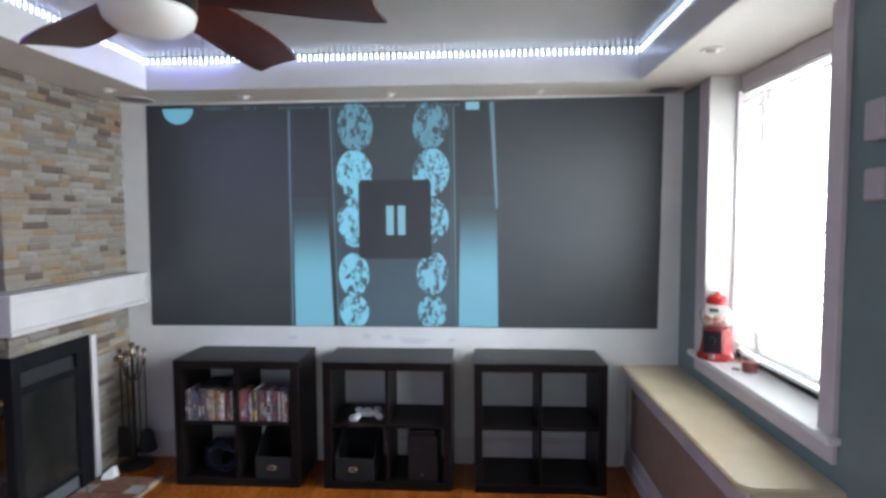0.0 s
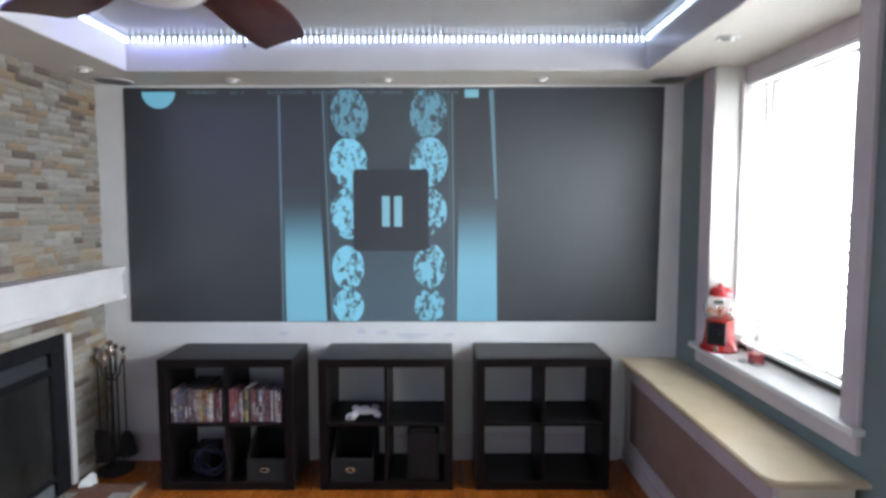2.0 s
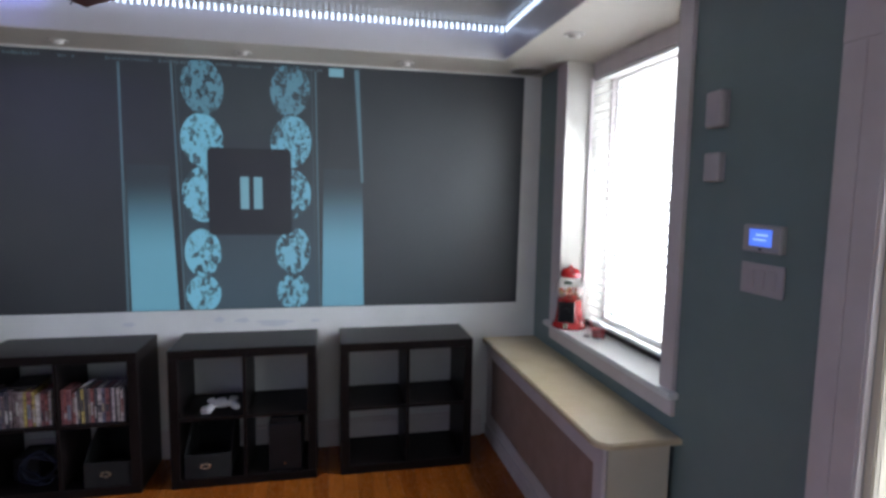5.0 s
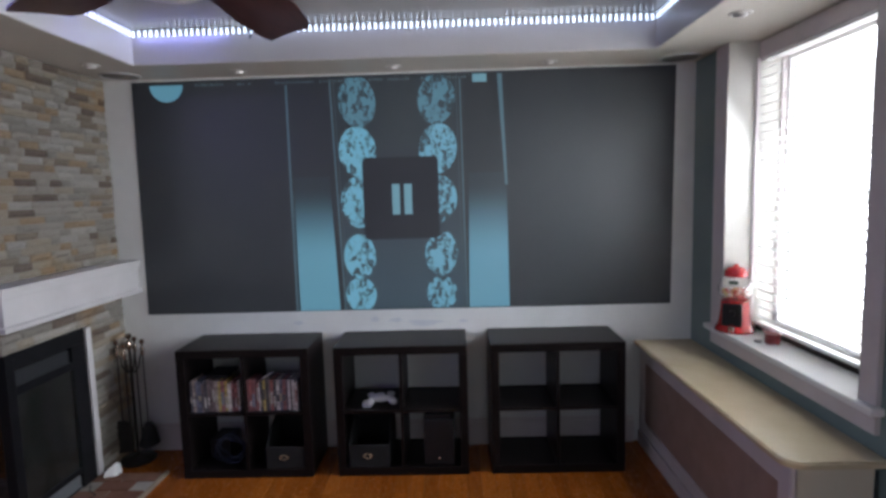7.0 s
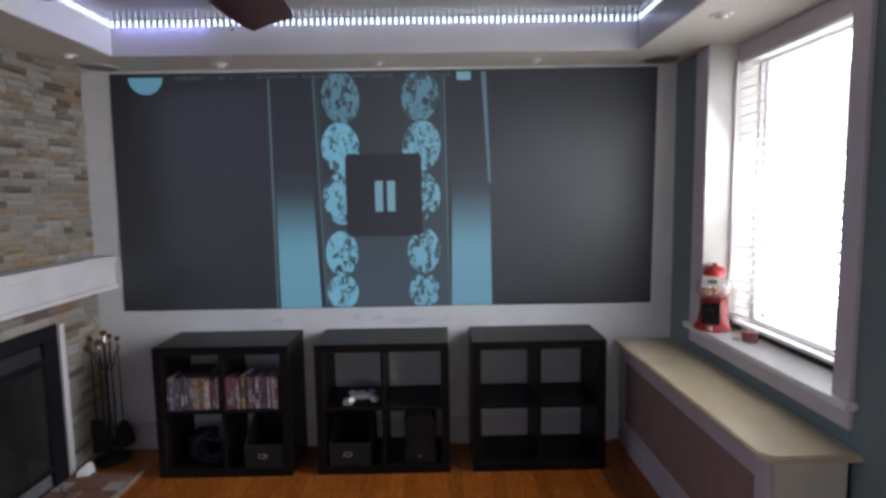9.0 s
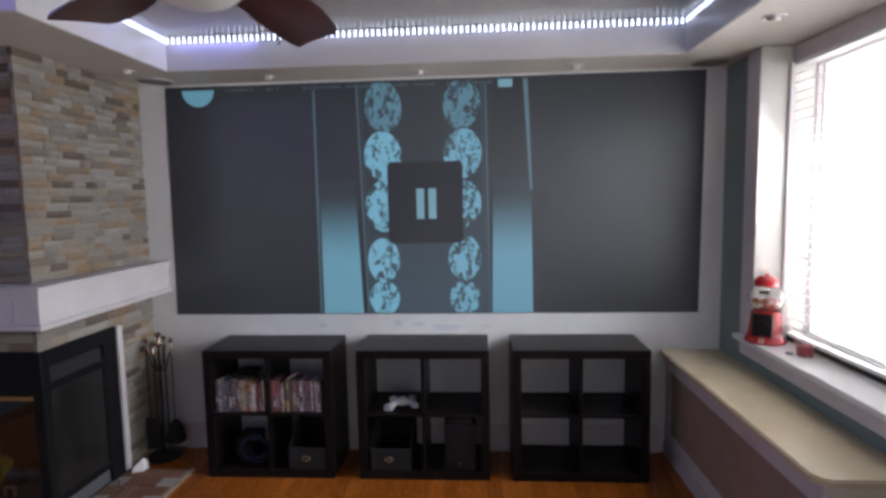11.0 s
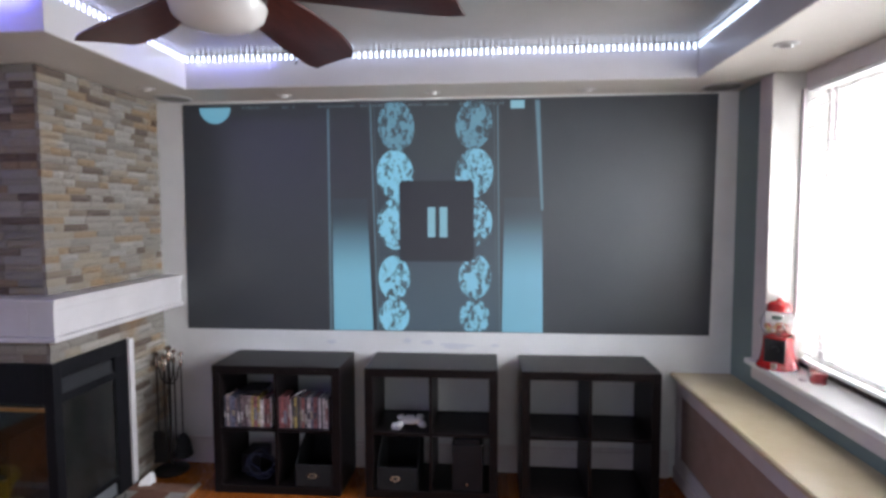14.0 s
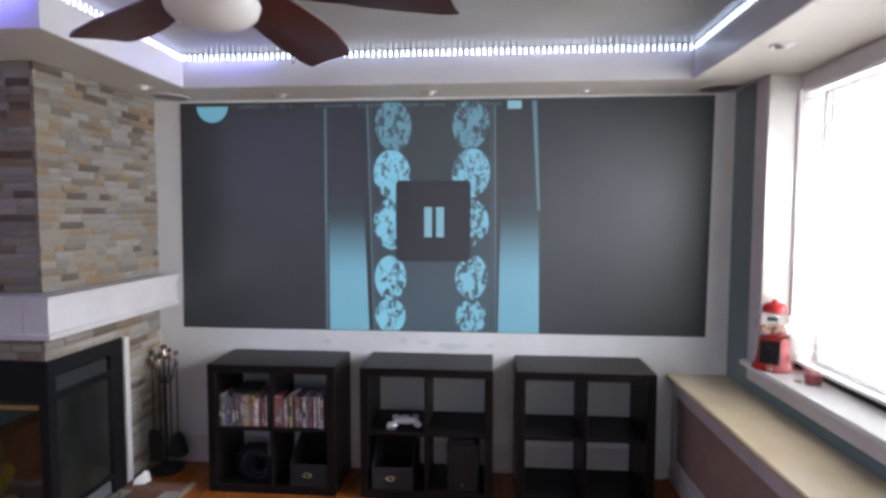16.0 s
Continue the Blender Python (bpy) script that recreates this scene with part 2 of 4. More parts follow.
SOOT = mat("sooty_lining", [(0.3, (0.012, 0.012, 0.011)), (0.7, (0.05, 0.05, 0.046))], 0.9, scale=9, bump=0.5, bscale=50)
LOG = mat("charred_log", [(0.3, (0.02, 0.014, 0.01)), (0.6, (0.07, 0.05, 0.035)), (0.8, (0.12, 0.10, 0.08))], 0.9, scale=12, bump=0.8, bscale=40)
FIREGLASS = glass("fire_glass", (0.5, 0.5, 0.5), 0.03, ior=1.62)
PANEL_GREY = mat("blue_grey_metal", tint((0.13, 0.135, 0.145)), 0.4, scale=9, bump=0.08)
HAZY = mat("hazy_fire_glass", [(0.35, (0.16, 0.17, 0.16)), (0.55, (0.30, 0.31, 0.30)), (0.7, (0.48, 0.49, 0.47))], 0.22, scale=7, stretch=(1, 1, 0.35), rough_var=0.1, spec=0.4)
HAZY.node_tree.nodes["Principled BSDF"].inputs["Transmission Weight"].default_value = 0.955
PANE = glass("window_glass")
BLIND = mat("white_blind", tint((0.82, 0.82, 0.80), 0.95), 0.5, scale=5)
thin = BLIND.node_tree.nodes.new("ShaderNodeBsdfTranslucent")
thin.inputs["Color"].default_value = (0.8, 0.8, 0.78, 1)
half = BLIND.node_tree.nodes.new("ShaderNodeMixShader")
half.inputs[0].default_value = 0.06
BLIND.node_tree.links.new(BLIND.node_tree.nodes["Principled BSDF"].outputs[0], half.inputs[1])
BLIND.node_tree.links.new(thin.outputs[0], half.inputs[2])
BLIND.node_tree.links.new(half.outputs[0], BLIND.node_tree.nodes["Material Output"].inputs["Surface"])
BLADE = mat("mahogany_blade", [(0.3, (0.025, 0.006, 0.005)), (0.55, (0.048, 0.011, 0.008)), (0.75, (0.068, 0.017, 0.011))], 0.36, scale=7, bump=0.06, bscale=60, stretch=(1.2, 9, 9))
MOTOR = mat("dark_bronze", tint((0.035, 0.022, 0.018)), 0.35, metal=0.6)
OPAL = mat("opal_glass", tint((0.62, 0.60, 0.565), 0.96), 0.22, scale=4)
PLASTIC = mat("white_plastic", tint((0.50, 0.455, 0.46), 0.92), 0.4, scale=10)
GREYPLASTIC = mat("grey_plastic", tint((0.45, 0.44, 0.44), 0.9), 0.4, scale=10)
GRILLE = mat("speaker_grille", [(0.3, (0.14, 0.13, 0.125)), (0.7, (0.20, 0.19, 0.18))], 0.6, scale=60, bump=0.5, bscale=400)
BADGE = mat("dark_green_badge", tint((0.06, 0.09, 0.07)), 0.4, scale=10)
LAMP_WHITE = mat("white_lamp_enamel", tint((0.60, 0.57, 0.54), 0.95), 0.3, scale=8)
RED = mat("red_enamel", tint((0.43, 0.012, 0.013), 0.85), 0.22, scale=6, coat=0.4)
CHROME = mat("chrome", tint((0.75, 0.75, 0.75), 0.9), 0.18, metal=1.0, scale=12)
CLEAR = glass("clear_glass", (1, 1, 1))
GUM = mat("gumballs", [(0.3, (0.7, 0.7, 0.7)), (0.7, (1, 1, 1))], 0.35, by_object=[(0.0, (0.55, 0.10, 0.07)), (0.3, (0.6, 0.35, 0.25)), (0.5, (0.7, 0.62, 0.55)), (0.7, (0.38, 0.13, 0.10)), (0.85, (0.6, 0.5, 0.2))])
WAX = mat("red_wax", tint((0.30, 0.02, 0.025), 0.85), 0.4)
CASE = mat("film_cases", [(0.35, (0.4, 0.38, 0.38)), (0.5, (1.0, 0.97, 0.97)), (0.65, (1.5, 1.5, 1.5))], 0.35, scale=26, stretch=(1, 1, 1.6), rough_var=0.1,
           by_object=[(0.0, (0.045, 0.045, 0.06)), (0.16, (0.30, 0.26, 0.26)), (0.24, (0.27, 0.09, 0.085)), (0.34, (0.48, 0.46, 0.46)), (0.46, (0.11, 0.12, 0.18)), (0.56, (0.24, 0.19, 0.17)), (0.66, (0.16, 0.12, 0.13)), (0.76, (0.42, 0.34, 0.10)), (0.80, (0.6, 0.58, 0.58)), (0.92, (0.22, 0.09, 0.10))])
FABRIC = mat("black_fabric", [(0.3, (0.004, 0.004, 0.005)), (0.7, (0.009, 0.009, 0.010))], 0.9, scale=30, bump=0.5, bscale=300)
DARKPLASTIC = mat("dark_plastic", [(0.3, (0.006, 0.006, 0.008)), (0.7, (0.012, 0.012, 0.014))], 0.4, scale=10, spec=0.25)
BLUEDARK = mat("dark_blue_plastic", tint((0.008, 0.012, 0.035)), 0.45, scale=10)
CONTROLLER = mat("white_controller", tint((0.56, 0.56, 0.57), 0.9), 0.4, scale=14)
PAPER = mat("white_paper", tint((0.8, 0.8, 0.78), 0.92), 0.7, scale=14)
YELLOW = mat("yellow_plastic", tint((0.62, 0.40, 0.02), 0.85), 0.4, scale=8)
ORANGE = mat("orange_bar", tint((0.34, 0.17, 0.05)), 0.4, metal=0.5, scale=8)
EDGING = mat("worn_edging", tint((0.36, 0.28, 0.20), 0.6), 0.6, scale=12, bump=0.3)
SMUDGE = mat("touch_up_paint", tint((0.58, 0.595, 0.63), 0.95), 0.6, scale=20)
# brown that carries the room's reflection in the front fire glass
REFLECTED_BROWN = mat("reflected_brown", [(0.3, (0.05, 0.025, 0.014)), (0.7, (0.11, 0.055, 0.03))], 0.85, scale=10, bump=0.4)
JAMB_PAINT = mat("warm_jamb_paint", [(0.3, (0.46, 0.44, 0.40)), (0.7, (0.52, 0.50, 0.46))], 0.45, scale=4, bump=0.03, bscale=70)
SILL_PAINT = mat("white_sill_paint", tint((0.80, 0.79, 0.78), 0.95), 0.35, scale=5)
CREAM = mat("cream_door_paint", tint((0.66, 0.60, 0.48), 0.93), 0.4, scale=4)
DAY = glow("daylight_backdrop", (1.0, 0.99, 0.97), 4.0, (0, 0, 0))
LED = glow("led_bead", (0.62, 0.78, 1.0), 6.5, (0.8, 0.8, 0.8))
LED_BLUE = glow("led_bead_violet", (0.50, 0.58, 1.0), 7.5, (0.8, 0.8, 0.8))
LCD = glow("lcd_blue", (0.10, 0.22, 1.0), 1.6)
CYAN = (0.17, 0.50, 0.66)


# ---- mesh helpers ----
def box(bm, x0, x1, y0, y1, z0, z1, bevel=0.0, seg=2):
    r = bmesh.ops.create_cube(bm, size=1.0, matrix=Matrix.Translation(((x0 + x1) / 2, (y0 + y1) / 2, (z0 + z1) / 2)) @ Matrix.Diagonal((abs(x1 - x0), abs(y1 - y0), abs(z1 - z0), 1)))
    if bevel:
        edges = {e for v in r["verts"] for e in v.link_edges}
        bmesh.ops.bevel(bm, geom=list(edges), offset=bevel, segments=seg, affect="EDGES", profile=0.5)
    return bm


def boxes(*rows, bevel=0.0):
    bm = bmesh.new()
    for r in rows:
        box(bm, *r, bevel=bevel)
    return bm


def lathe(profile, seg=32, bm=None, m=None):
    """Turned body from (radius, height) pairs."""
    bm = bm or bmesh.new()
    m = m or Matrix()
    rings = []
    for r, z in profile:
        rings.append([bm.verts.new(m @ Vector((r * math.cos(2 * math.pi * k / seg), r * math.sin(2 * math.pi * k / seg), z))) for k in range(seg)] if r > 1e-5 else [bm.verts.new(m @ Vector((0, 0, z)))])
    for a, b in zip(rings, rings[1:]):
        for k in range(seg):
            q = (k + 1) % seg
            if len(a) > 1 and len(b) > 1:
                bm.faces.new((a[k], a[q], b[q], b[k]))
            elif len(a) > 1:
                bm.faces.new((a[k], a[q], b[0]))
            elif len(b) > 1:
                bm.faces.new((a[0], b[q], b[k]))
    return bm


def tube(points, radius, seg=8, bm=None):
    """A round bar along points."""
    bm = bm or bmesh.new()
    pts = [Vector(p) for p in points]
    rings = []
    for i, p in enumerate(pts):
        d = (pts[min(i + 1, len(pts) - 1)] - pts[max(i - 1, 0)]).normalized()
        q = d.to_track_quat("Z", "Y").to_matrix()
        r = radius[i] if isinstance(radius, (list, tuple)) else radius
        rings.append([bm.verts.new(p + q @ Vector((r * math.cos(2 * math.pi * k / seg), r * math.sin(2 * math.pi * k / seg), 0))) for k in range(seg)])
    for a, b in zip(rings, rings[1:]):
        for k in range(seg):
            bm.faces.new((a[k], a[(k + 1) % seg], b[(k + 1) % seg], b[k]))
    bm.faces.new(rings[0][::-1])
    bm.faces.new(rings[-1])
    return bm


def prism(outline, thickness, axis="y", at=0.0):
    """A flat plate from a 2D outline: axis y takes (x, z), axis z takes (x, y)."""
    bm = bmesh.new()
    if axis == "y":
        f = [bm.verts.new((u, at, v)) for u, v in outline]
        g = [bm.verts.new((u, at + thickness, v)) for u, v in outline]
    else:
        f = [bm.verts.new((u, v, at)) for u, v in outline]
        g = [bm.verts.new((u, v, at + thickness)) for u, v in outline]
    bm.faces.new(f)
    bm.faces.new(g[::-1])
    n = len(f)
    for k in range(n):
        bm.faces.new((f[k], g[k], g[(k + 1) % n], f[(k + 1) % n]))
    bmesh.ops.recalc_face_normals(bm, faces=bm.faces)
    return bm


def mesh_of(name, bm, material, smooth=False):
    bmesh.ops.recalc_face_normals(bm, faces=bm.faces)
    me = bpy.data.meshes.new(name)
    bm.to_mesh(me)
    bm.free()
    me.materials.append(material)
    if smooth:
        for p in me.polygons:
            p.use_smooth = True
        me.set_sharp_from_angle(angle=radians(40))
    return me


def part(name, bm, material, parent, label="", smooth=False, at=None):
    ob = new(name, mesh_of(name, bm, material, smooth))
    ob.parent = parent
    if at is not None:
        ob.matrix_basis = at if isinstance(at, Matrix) else Matrix.Translation(at)
    return tagged(ob, label)


def thing(name, at, label, category, group="", kind=""):
    ob = new(name)
    ob.empty_display_size = 0.1
    ob.matrix_basis = at if isinstance(at, Matrix) else Matrix.Translation(at)
    return tagged(ob, label, category, group, kind)


def solid(name, bm, material, label, category, group="", kind="", smooth=False, at=None):
    ob = new(name, mesh_of(name, bm, material, smooth))
    if at is not None:
        ob.matrix_basis = at if isinstance(at, Matrix) else Matrix.Translation(at)
    return tagged(ob, label, category, group, kind)


def structure(name, bm, material, label, category):
    return solid(name, bm, material, label, category, kind="structure")


# ---- structure ----
LEFT, REAR, FIRE_L = -3.6, -2.7, -3.45
structure("wall_back", boxes((LEFT, WALL_X + 0.35, WALL_Y, WALL_Y + 0.15, 0, 2.8)), WHITE_WALL, "white painted wall behind the projection screen", "wall")
# right wall, with openings for the window and the glazed door
WIN_Y0, WIN_Y1, SILL = 2.293, 3.355, 0.865
DOOR_Y0, DOOR_Y1, DOOR_H = 0.52, 1.403, 2.08
wall_r = boxes((WALL_X, WALL_X + 0.35, WIN_Y1, WALL_Y, 0, 2.8), (WALL_X, WALL_X + 0.35, DOOR_Y1, WIN_Y0, 0, 2.8),
               (WALL_X, WALL_X + 0.35, WIN_Y0, WIN_Y1, 0, SILL - 0.03), (WALL_X, WALL_X + 0.35, WIN_Y0, WIN_Y1, SOFFIT + 0.004, 2.8),
               (WALL_X, WALL_X + 0.35, DOOR_Y0, DOOR_Y1, DOOR_H, 2.8), (WALL_X, WALL_X + 0.35, REAR, DOOR_Y0, 0, 2.8))
structure("wall_right", wall_r, TEAL, "muted teal painted wall with a deep window", "wall")
# the gap in this unseen wall is added to hold the side fill lamp
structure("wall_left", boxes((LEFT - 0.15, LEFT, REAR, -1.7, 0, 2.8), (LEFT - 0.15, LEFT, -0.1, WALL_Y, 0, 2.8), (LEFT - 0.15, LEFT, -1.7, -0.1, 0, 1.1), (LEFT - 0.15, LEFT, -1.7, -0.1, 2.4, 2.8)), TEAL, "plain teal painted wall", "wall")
# unseen wall; its wide gap is made up for the rear fill lamp
structure("wall_rear", boxes((LEFT, -0.4, REAR - 0.15, REAR, 0, 2.8), (1.4, WALL_X + 0.35, REAR - 0.15, REAR, 0, 2.8), (-0.4, 1.4, REAR - 0.15, REAR, 0, 0.85), (-0.4, 1.4, REAR - 0.15, REAR, 2.25, 2.8)), TEAL, "plain teal painted wall with a gap added for fill light", "wall")

# tray ceiling: lowered border with a raised middle
TX0, TX1, TY1, TYF, TY0 = -1.55, 1.395, 3.436, 2.39, -1.9
ceil = boxes((LEFT, WALL_X + 0.35, TY1, WALL_Y, SOFFIT, 2.75), (TX1, WALL_X + 0.35, REAR, TY1, SOFFIT, 2.75), (LEFT, TX0, TYF, TY1, SOFFIT, 2.75),
             (LEFT, TX1, REAR, TY0, SOFFIT, 2.75))
structure("ceiling", ceil, CEILING, "off-white lowered ceiling border round a raised tray", "ceiling")
structure("ceiling_tray_top", boxes((LEFT, TX1 + 0.02, TY0 - 0.02, TY1 + 0.02, TOP, 2.85)), TRAY_TOP, "white raised tray ceiling, coloured darker for its dim light", "ceiling")
tray_face = boxes((TX0, TX1, TY1 - 0.006, TY1, SOFFIT + 0.002, TOP), (TX1 - 0.006, TX1, TY0, TY1 - 0.006, SOFFIT + 0.002, TOP), (TX0, TX0 + 0.006, TYF, TY1 - 0.006, SOFFIT + 0.002, TOP),
                  (LEFT, TX0 + 0.006, TYF - 0.006, TYF, SOFFIT + 0.002, TOP))
structure("trim_tray", tray_face, TRAY, "white upright faces of the ceiling tray", "trim")

base = bmesh.new()
for x0, x1 in ((-1.95, 1.40),):
    box(base, x0, x1, WALL_Y - 0.016, WALL_Y, 0.0, 0.155)
    box(base, x0, x1, WALL_Y - 0.011, WALL_Y, 0.155, 0.18, 0.004)
structure("baseboard", base, TRIM, "tall painted baseboard along the back wall", "baseboard")

# ---- window ----
win = thing("window_1", (0, 0, 0), "tall double-hung window with white slatted blinds in a deep reveal", "window", kind="structure")
GX = 2.035
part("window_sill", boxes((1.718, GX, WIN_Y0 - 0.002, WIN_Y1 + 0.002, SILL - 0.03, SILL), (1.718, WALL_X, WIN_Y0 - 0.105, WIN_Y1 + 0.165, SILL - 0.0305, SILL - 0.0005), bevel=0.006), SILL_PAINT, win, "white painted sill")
part("apron", boxes((1.748, WALL_X, WIN_Y0 - 0.085, WIN_Y1 + 0.135, SILL - 0.108, SILL - 0.031), bevel=0.003), TRIM, win)
for n, (a, b) in (("casing", (WIN_Y1, WIN_Y1 + 0.135)), ("casing", (WIN_Y0 - 0.083, WIN_Y0))):
    cb = boxes((1.748, WALL_X, a, b, SILL, SOFFIT - 0.001), bevel=0.003)
    part(n, cb, TRIM, win)
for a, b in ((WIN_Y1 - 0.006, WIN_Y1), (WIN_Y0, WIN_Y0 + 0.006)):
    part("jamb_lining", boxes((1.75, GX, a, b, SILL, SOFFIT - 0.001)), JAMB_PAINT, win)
fr = boxes((GX, GX + 0.05, WIN_Y0, WIN_Y0 + 0.02, SILL, SOFFIT), (GX, GX + 0.05, WIN_Y1 - 0.02, WIN_Y1, SILL, SOFFIT), (GX, GX + 0.05, WIN_Y0 + 0.02, WIN_Y1 - 0.02, 2.36, SOFFIT), (GX, GX + 0.05, WIN_Y0 + 0.02, WIN_Y1 - 0.02, SILL, SILL + 0.03))
part("window_frame", fr, TRIM, win)
for z0, z1 in ((SILL + 0.03, 1.60), (1.62, 2.36)):
    a, b, x0 = WIN_Y0 + 0.02, WIN_Y1 - 0.02, GX + (0.005 if z0 < 1.5 else 0.027)
    sash = boxes((x0, x0 + 0.02, a, a + 0.018, z0, z1), (x0, x0 + 0.02, b - 0.018, b, z0, z1), (x0, x0 + 0.02, a + 0.018, b - 0.018, z0, z0 + 0.022), (x0, x0 + 0.02, a + 0.018, b - 0.018, z1 - 0.022, z1))
    part("sash", sash, SILL_PAINT, win, "white painted sash")
    p = part("pane", boxes((x0 + 0.008, x0 + 0.012, a + 0.018, b - 0.018, z0 + 0.022, z1 - 0.022)), PANE, win)
    p.visible_shadow = False
# thin bars placed to fit the camera's view of dark lines at the rails
for z0, z1 in ((1.541, 1.548), (1.650, 1.656)):
    part("rail_edge_line", boxes((GX + 0.001, GX + 0.004, WIN_Y0 + 0.05, WIN_Y1 - 0.05, z0, z1)), TRIM, win)
for a, b in ((WIN_Y0 + 0.0065, WIN_Y0 + 0.022), (WIN_Y1 - 0.022, WIN_Y1 - 0.0065)):
    part("stop_bead", boxes((1.895, 1.915, a, b, SILL + 0.001, 2.349), bevel=0.003), TRIM, win)
part("head_board", boxes((1.915, GX, WIN_Y0 + 0.007, WIN_Y1 - 0.007, 2.35, SOFFIT - 0.002), bevel=0.003), TRIM, win, "grey-mauve painted head board above the blind")

BX0 = 1.948
blind = thing("window_blind", (0, 0, 0), "white horizontal slat blind lowered over the window", "blind")
slat = mesh_of("slat", boxes((-0.021, 0.021, WIN_Y0 + 0.012, WIN_Y1 - 0.012, -0.0013, 0.0013), bevel=0.0006), BLIND)
z = SILL + 0.075
while z < 2.325:
    s = new("slat", slat)
    s.parent = blind
    s.matrix_basis = pose(BX0, 0, z, 0, (32 if z < 1.54 else -15) + random.uniform(-2, 2), random.uniform(-0.15, 0.15))
    z += 0.0485
part("bottom_rail", boxes((BX0 - 0.023, BX0 + 0.023, WIN_Y0 + 0.012, WIN_Y1 - 0.012, SILL + 0.028, SILL + 0.045), bevel=0.004), BLIND, blind)
part("head_rail", boxes((BX0 - 0.025, BX0 + 0.025, WIN_Y0 + 0.012, WIN_Y1 - 0.012, 2.335, 2.349), bevel=0.003), BLIND, blind)
for y in (2.5, 3.18):
    part("cord", tube([(BX0 - 0.023, y, SILL + 0.04), (BX0 - 0.023, y, 2.32)], 0.0012, 5), BLIND, blind)
# dark strip put in for the shade between the blind and the sill
part("shadow_gap", boxes((BX0 - 0.016, GX - 0.02, WIN_Y0 + 0.012, WIN_Y1 - 0.012, SILL + 0.0005, SILL + 0.027)), MOTOR, win, "dark strip standing for the shadow gap under the blind")

# ---- glazed door ----
door = thing("door_1", (0, 0, 0), "cream glazed door in a wide moulded casing", "door", kind="structure")
for a, b in ((DOOR_Y1, DOOR_Y1 + 0.152), (DOOR_Y0 - 0.152, DOOR_Y0)):
    cb = boxes((1.745, WALL_X, a, b, 0, DOOR_H), bevel=0.003)
    for k in range(2):
        box(cb, 1.741, 1.745, a + 0.008 + 0.070 * k, a + 0.072 + 0.070 * k, 0, DOOR_H, 0.0015)
    part("casing", cb, TRIM, door)
part("head_casing", boxes((1.742, WALL_X, DOOR_Y0 - 0.152, DOOR_Y1 + 0.152, DOOR_H, DOOR_H + 0.125), (1.730, WALL_X, DOOR_Y0 - 0.160, DOOR_Y1 + 0.160, DOOR_H + 0.125, DOOR_H + 0.145), bevel=0.004), TRIM, door)
part("jamb", boxes((WALL_X, WALL_X + 0.12, DOOR_Y1 - 0.02, DOOR_Y1, 0, DOOR_H), (WALL_X, WALL_X + 0.12, DOOR_Y0, DOOR_Y0 + 0.02, 0, DOOR_H)), CREAM, door)
part("door_leaf", boxes((1.775, 1.81, DOOR_Y0 + 0.02, DOOR_Y0 + 0.04, 0.01, DOOR_H - 0.002), (1.775, 1.81, DOOR_Y1 - 0.024, DOOR_Y1 - 0.0205, 0.01, DOOR_H - 0.002), (1.775, 1.81, DOOR_Y0 + 0.04, DOOR_Y1 - 0.024, 0.01, 0.2), (1.775, 1.81, DOOR_Y0 + 0.04, DOOR_Y1 - 0.024, DOOR_H - 0.04, DOOR_H - 0.002)), CREAM, door)
p = part("pane", boxes((1.79, 1.795, DOOR_Y0 + 0.04, DOOR_Y1 - 0.024, 0.2, DOOR_H - 0.04)), PANE, door)
p.visible_shadow = False
structure("backdrop", boxes((3.4, 3.42, -3.0, 8.0, -1.0, 5.0)), DAY, "plain bright daylight outside the window", "backdrop")

# ---- projection screen ----
SY = WALL_Y - 0.004
screen = thing("projection_screen", (0, 0, 0), "dark grey painted screen with a paused bluish picture", "projection screen")
part("screen_panel", prism([(-1.79, 0.928), (1.632, 0.926), (1.648, 2.428), (-1.776, 2.424)], 0.004, at=SY), SCREEN, screen, "dark grey painted field")
BAND = glow_gradient("projected_band", 1.25, 1.74, CYAN, 0.72)
part("light_band", prism([(-0.777, 0.93), (-0.513, 0.93), (-0.545, 1.80), (-0.775, 1.80)], 0.001, at=SY - 0.0012), BAND, screen, "cyan light fading upwards")
part("light_band", prism([(0.332, 0.93), (0.594, 0.93), (0.585, 1.80), (0.345, 1.80)], 0.001, at=SY - 0.0012), BAND, screen, "cyan light fading upwards")
MIDGLOW = glow_gradient("projected_middle", 0.95, 1.9, (0.10, 0.25, 0.36), 0.17)
part("dim_field", prism([(-0.47, 0.931), (0.31, 0.931), (0.30, 2.40), (-0.50, 2.40)], 0.0006, at=SY - 0.0008), MIDGLOW, screen)
LINE = glow("projected_line", (0.20, 0.42, 0.52), 0.32)
LINE_DIM = glow("projected_dim_line", (0.20, 0.38, 0.46), 0.12)
LINE_FADE = glow("projected_bright_line", (0.20, 0.45, 0.56), 0.34)
for a, b, c, d, w, mm in ((-0.801, 2.38, -0.803, 0.93, 0.012, LINE), (-0.522, 2.40, -0.484, 0.93, 0.010, LINE), (-0.497, 2.40, -0.462, 0.93, 0.006, LINE_DIM), (0.298, 2.385, 0.314, 0.93, 0.008, LINE),
                       (0.275, 2.385, 0.292, 0.93, 0.006, LINE_DIM), (-0.787, 1.7, -0.781, 0.93, 0.006, LINE_DIM)):
    part("light_line", prism([(a, b), (a + w, b), (c + w, d), (c, d)], 0.001, at=SY - 0.0014), mm, screen)
part("light_line", prism([(0.535, 2.41), (0.565, 2.41), (0.592, 1.72), (0.578, 1.72)], 0.001, at=SY - 0.0014), LINE_FADE, screen)
GEM = glow_gem("projected_gem", CYAN, 0.95, -0.12)
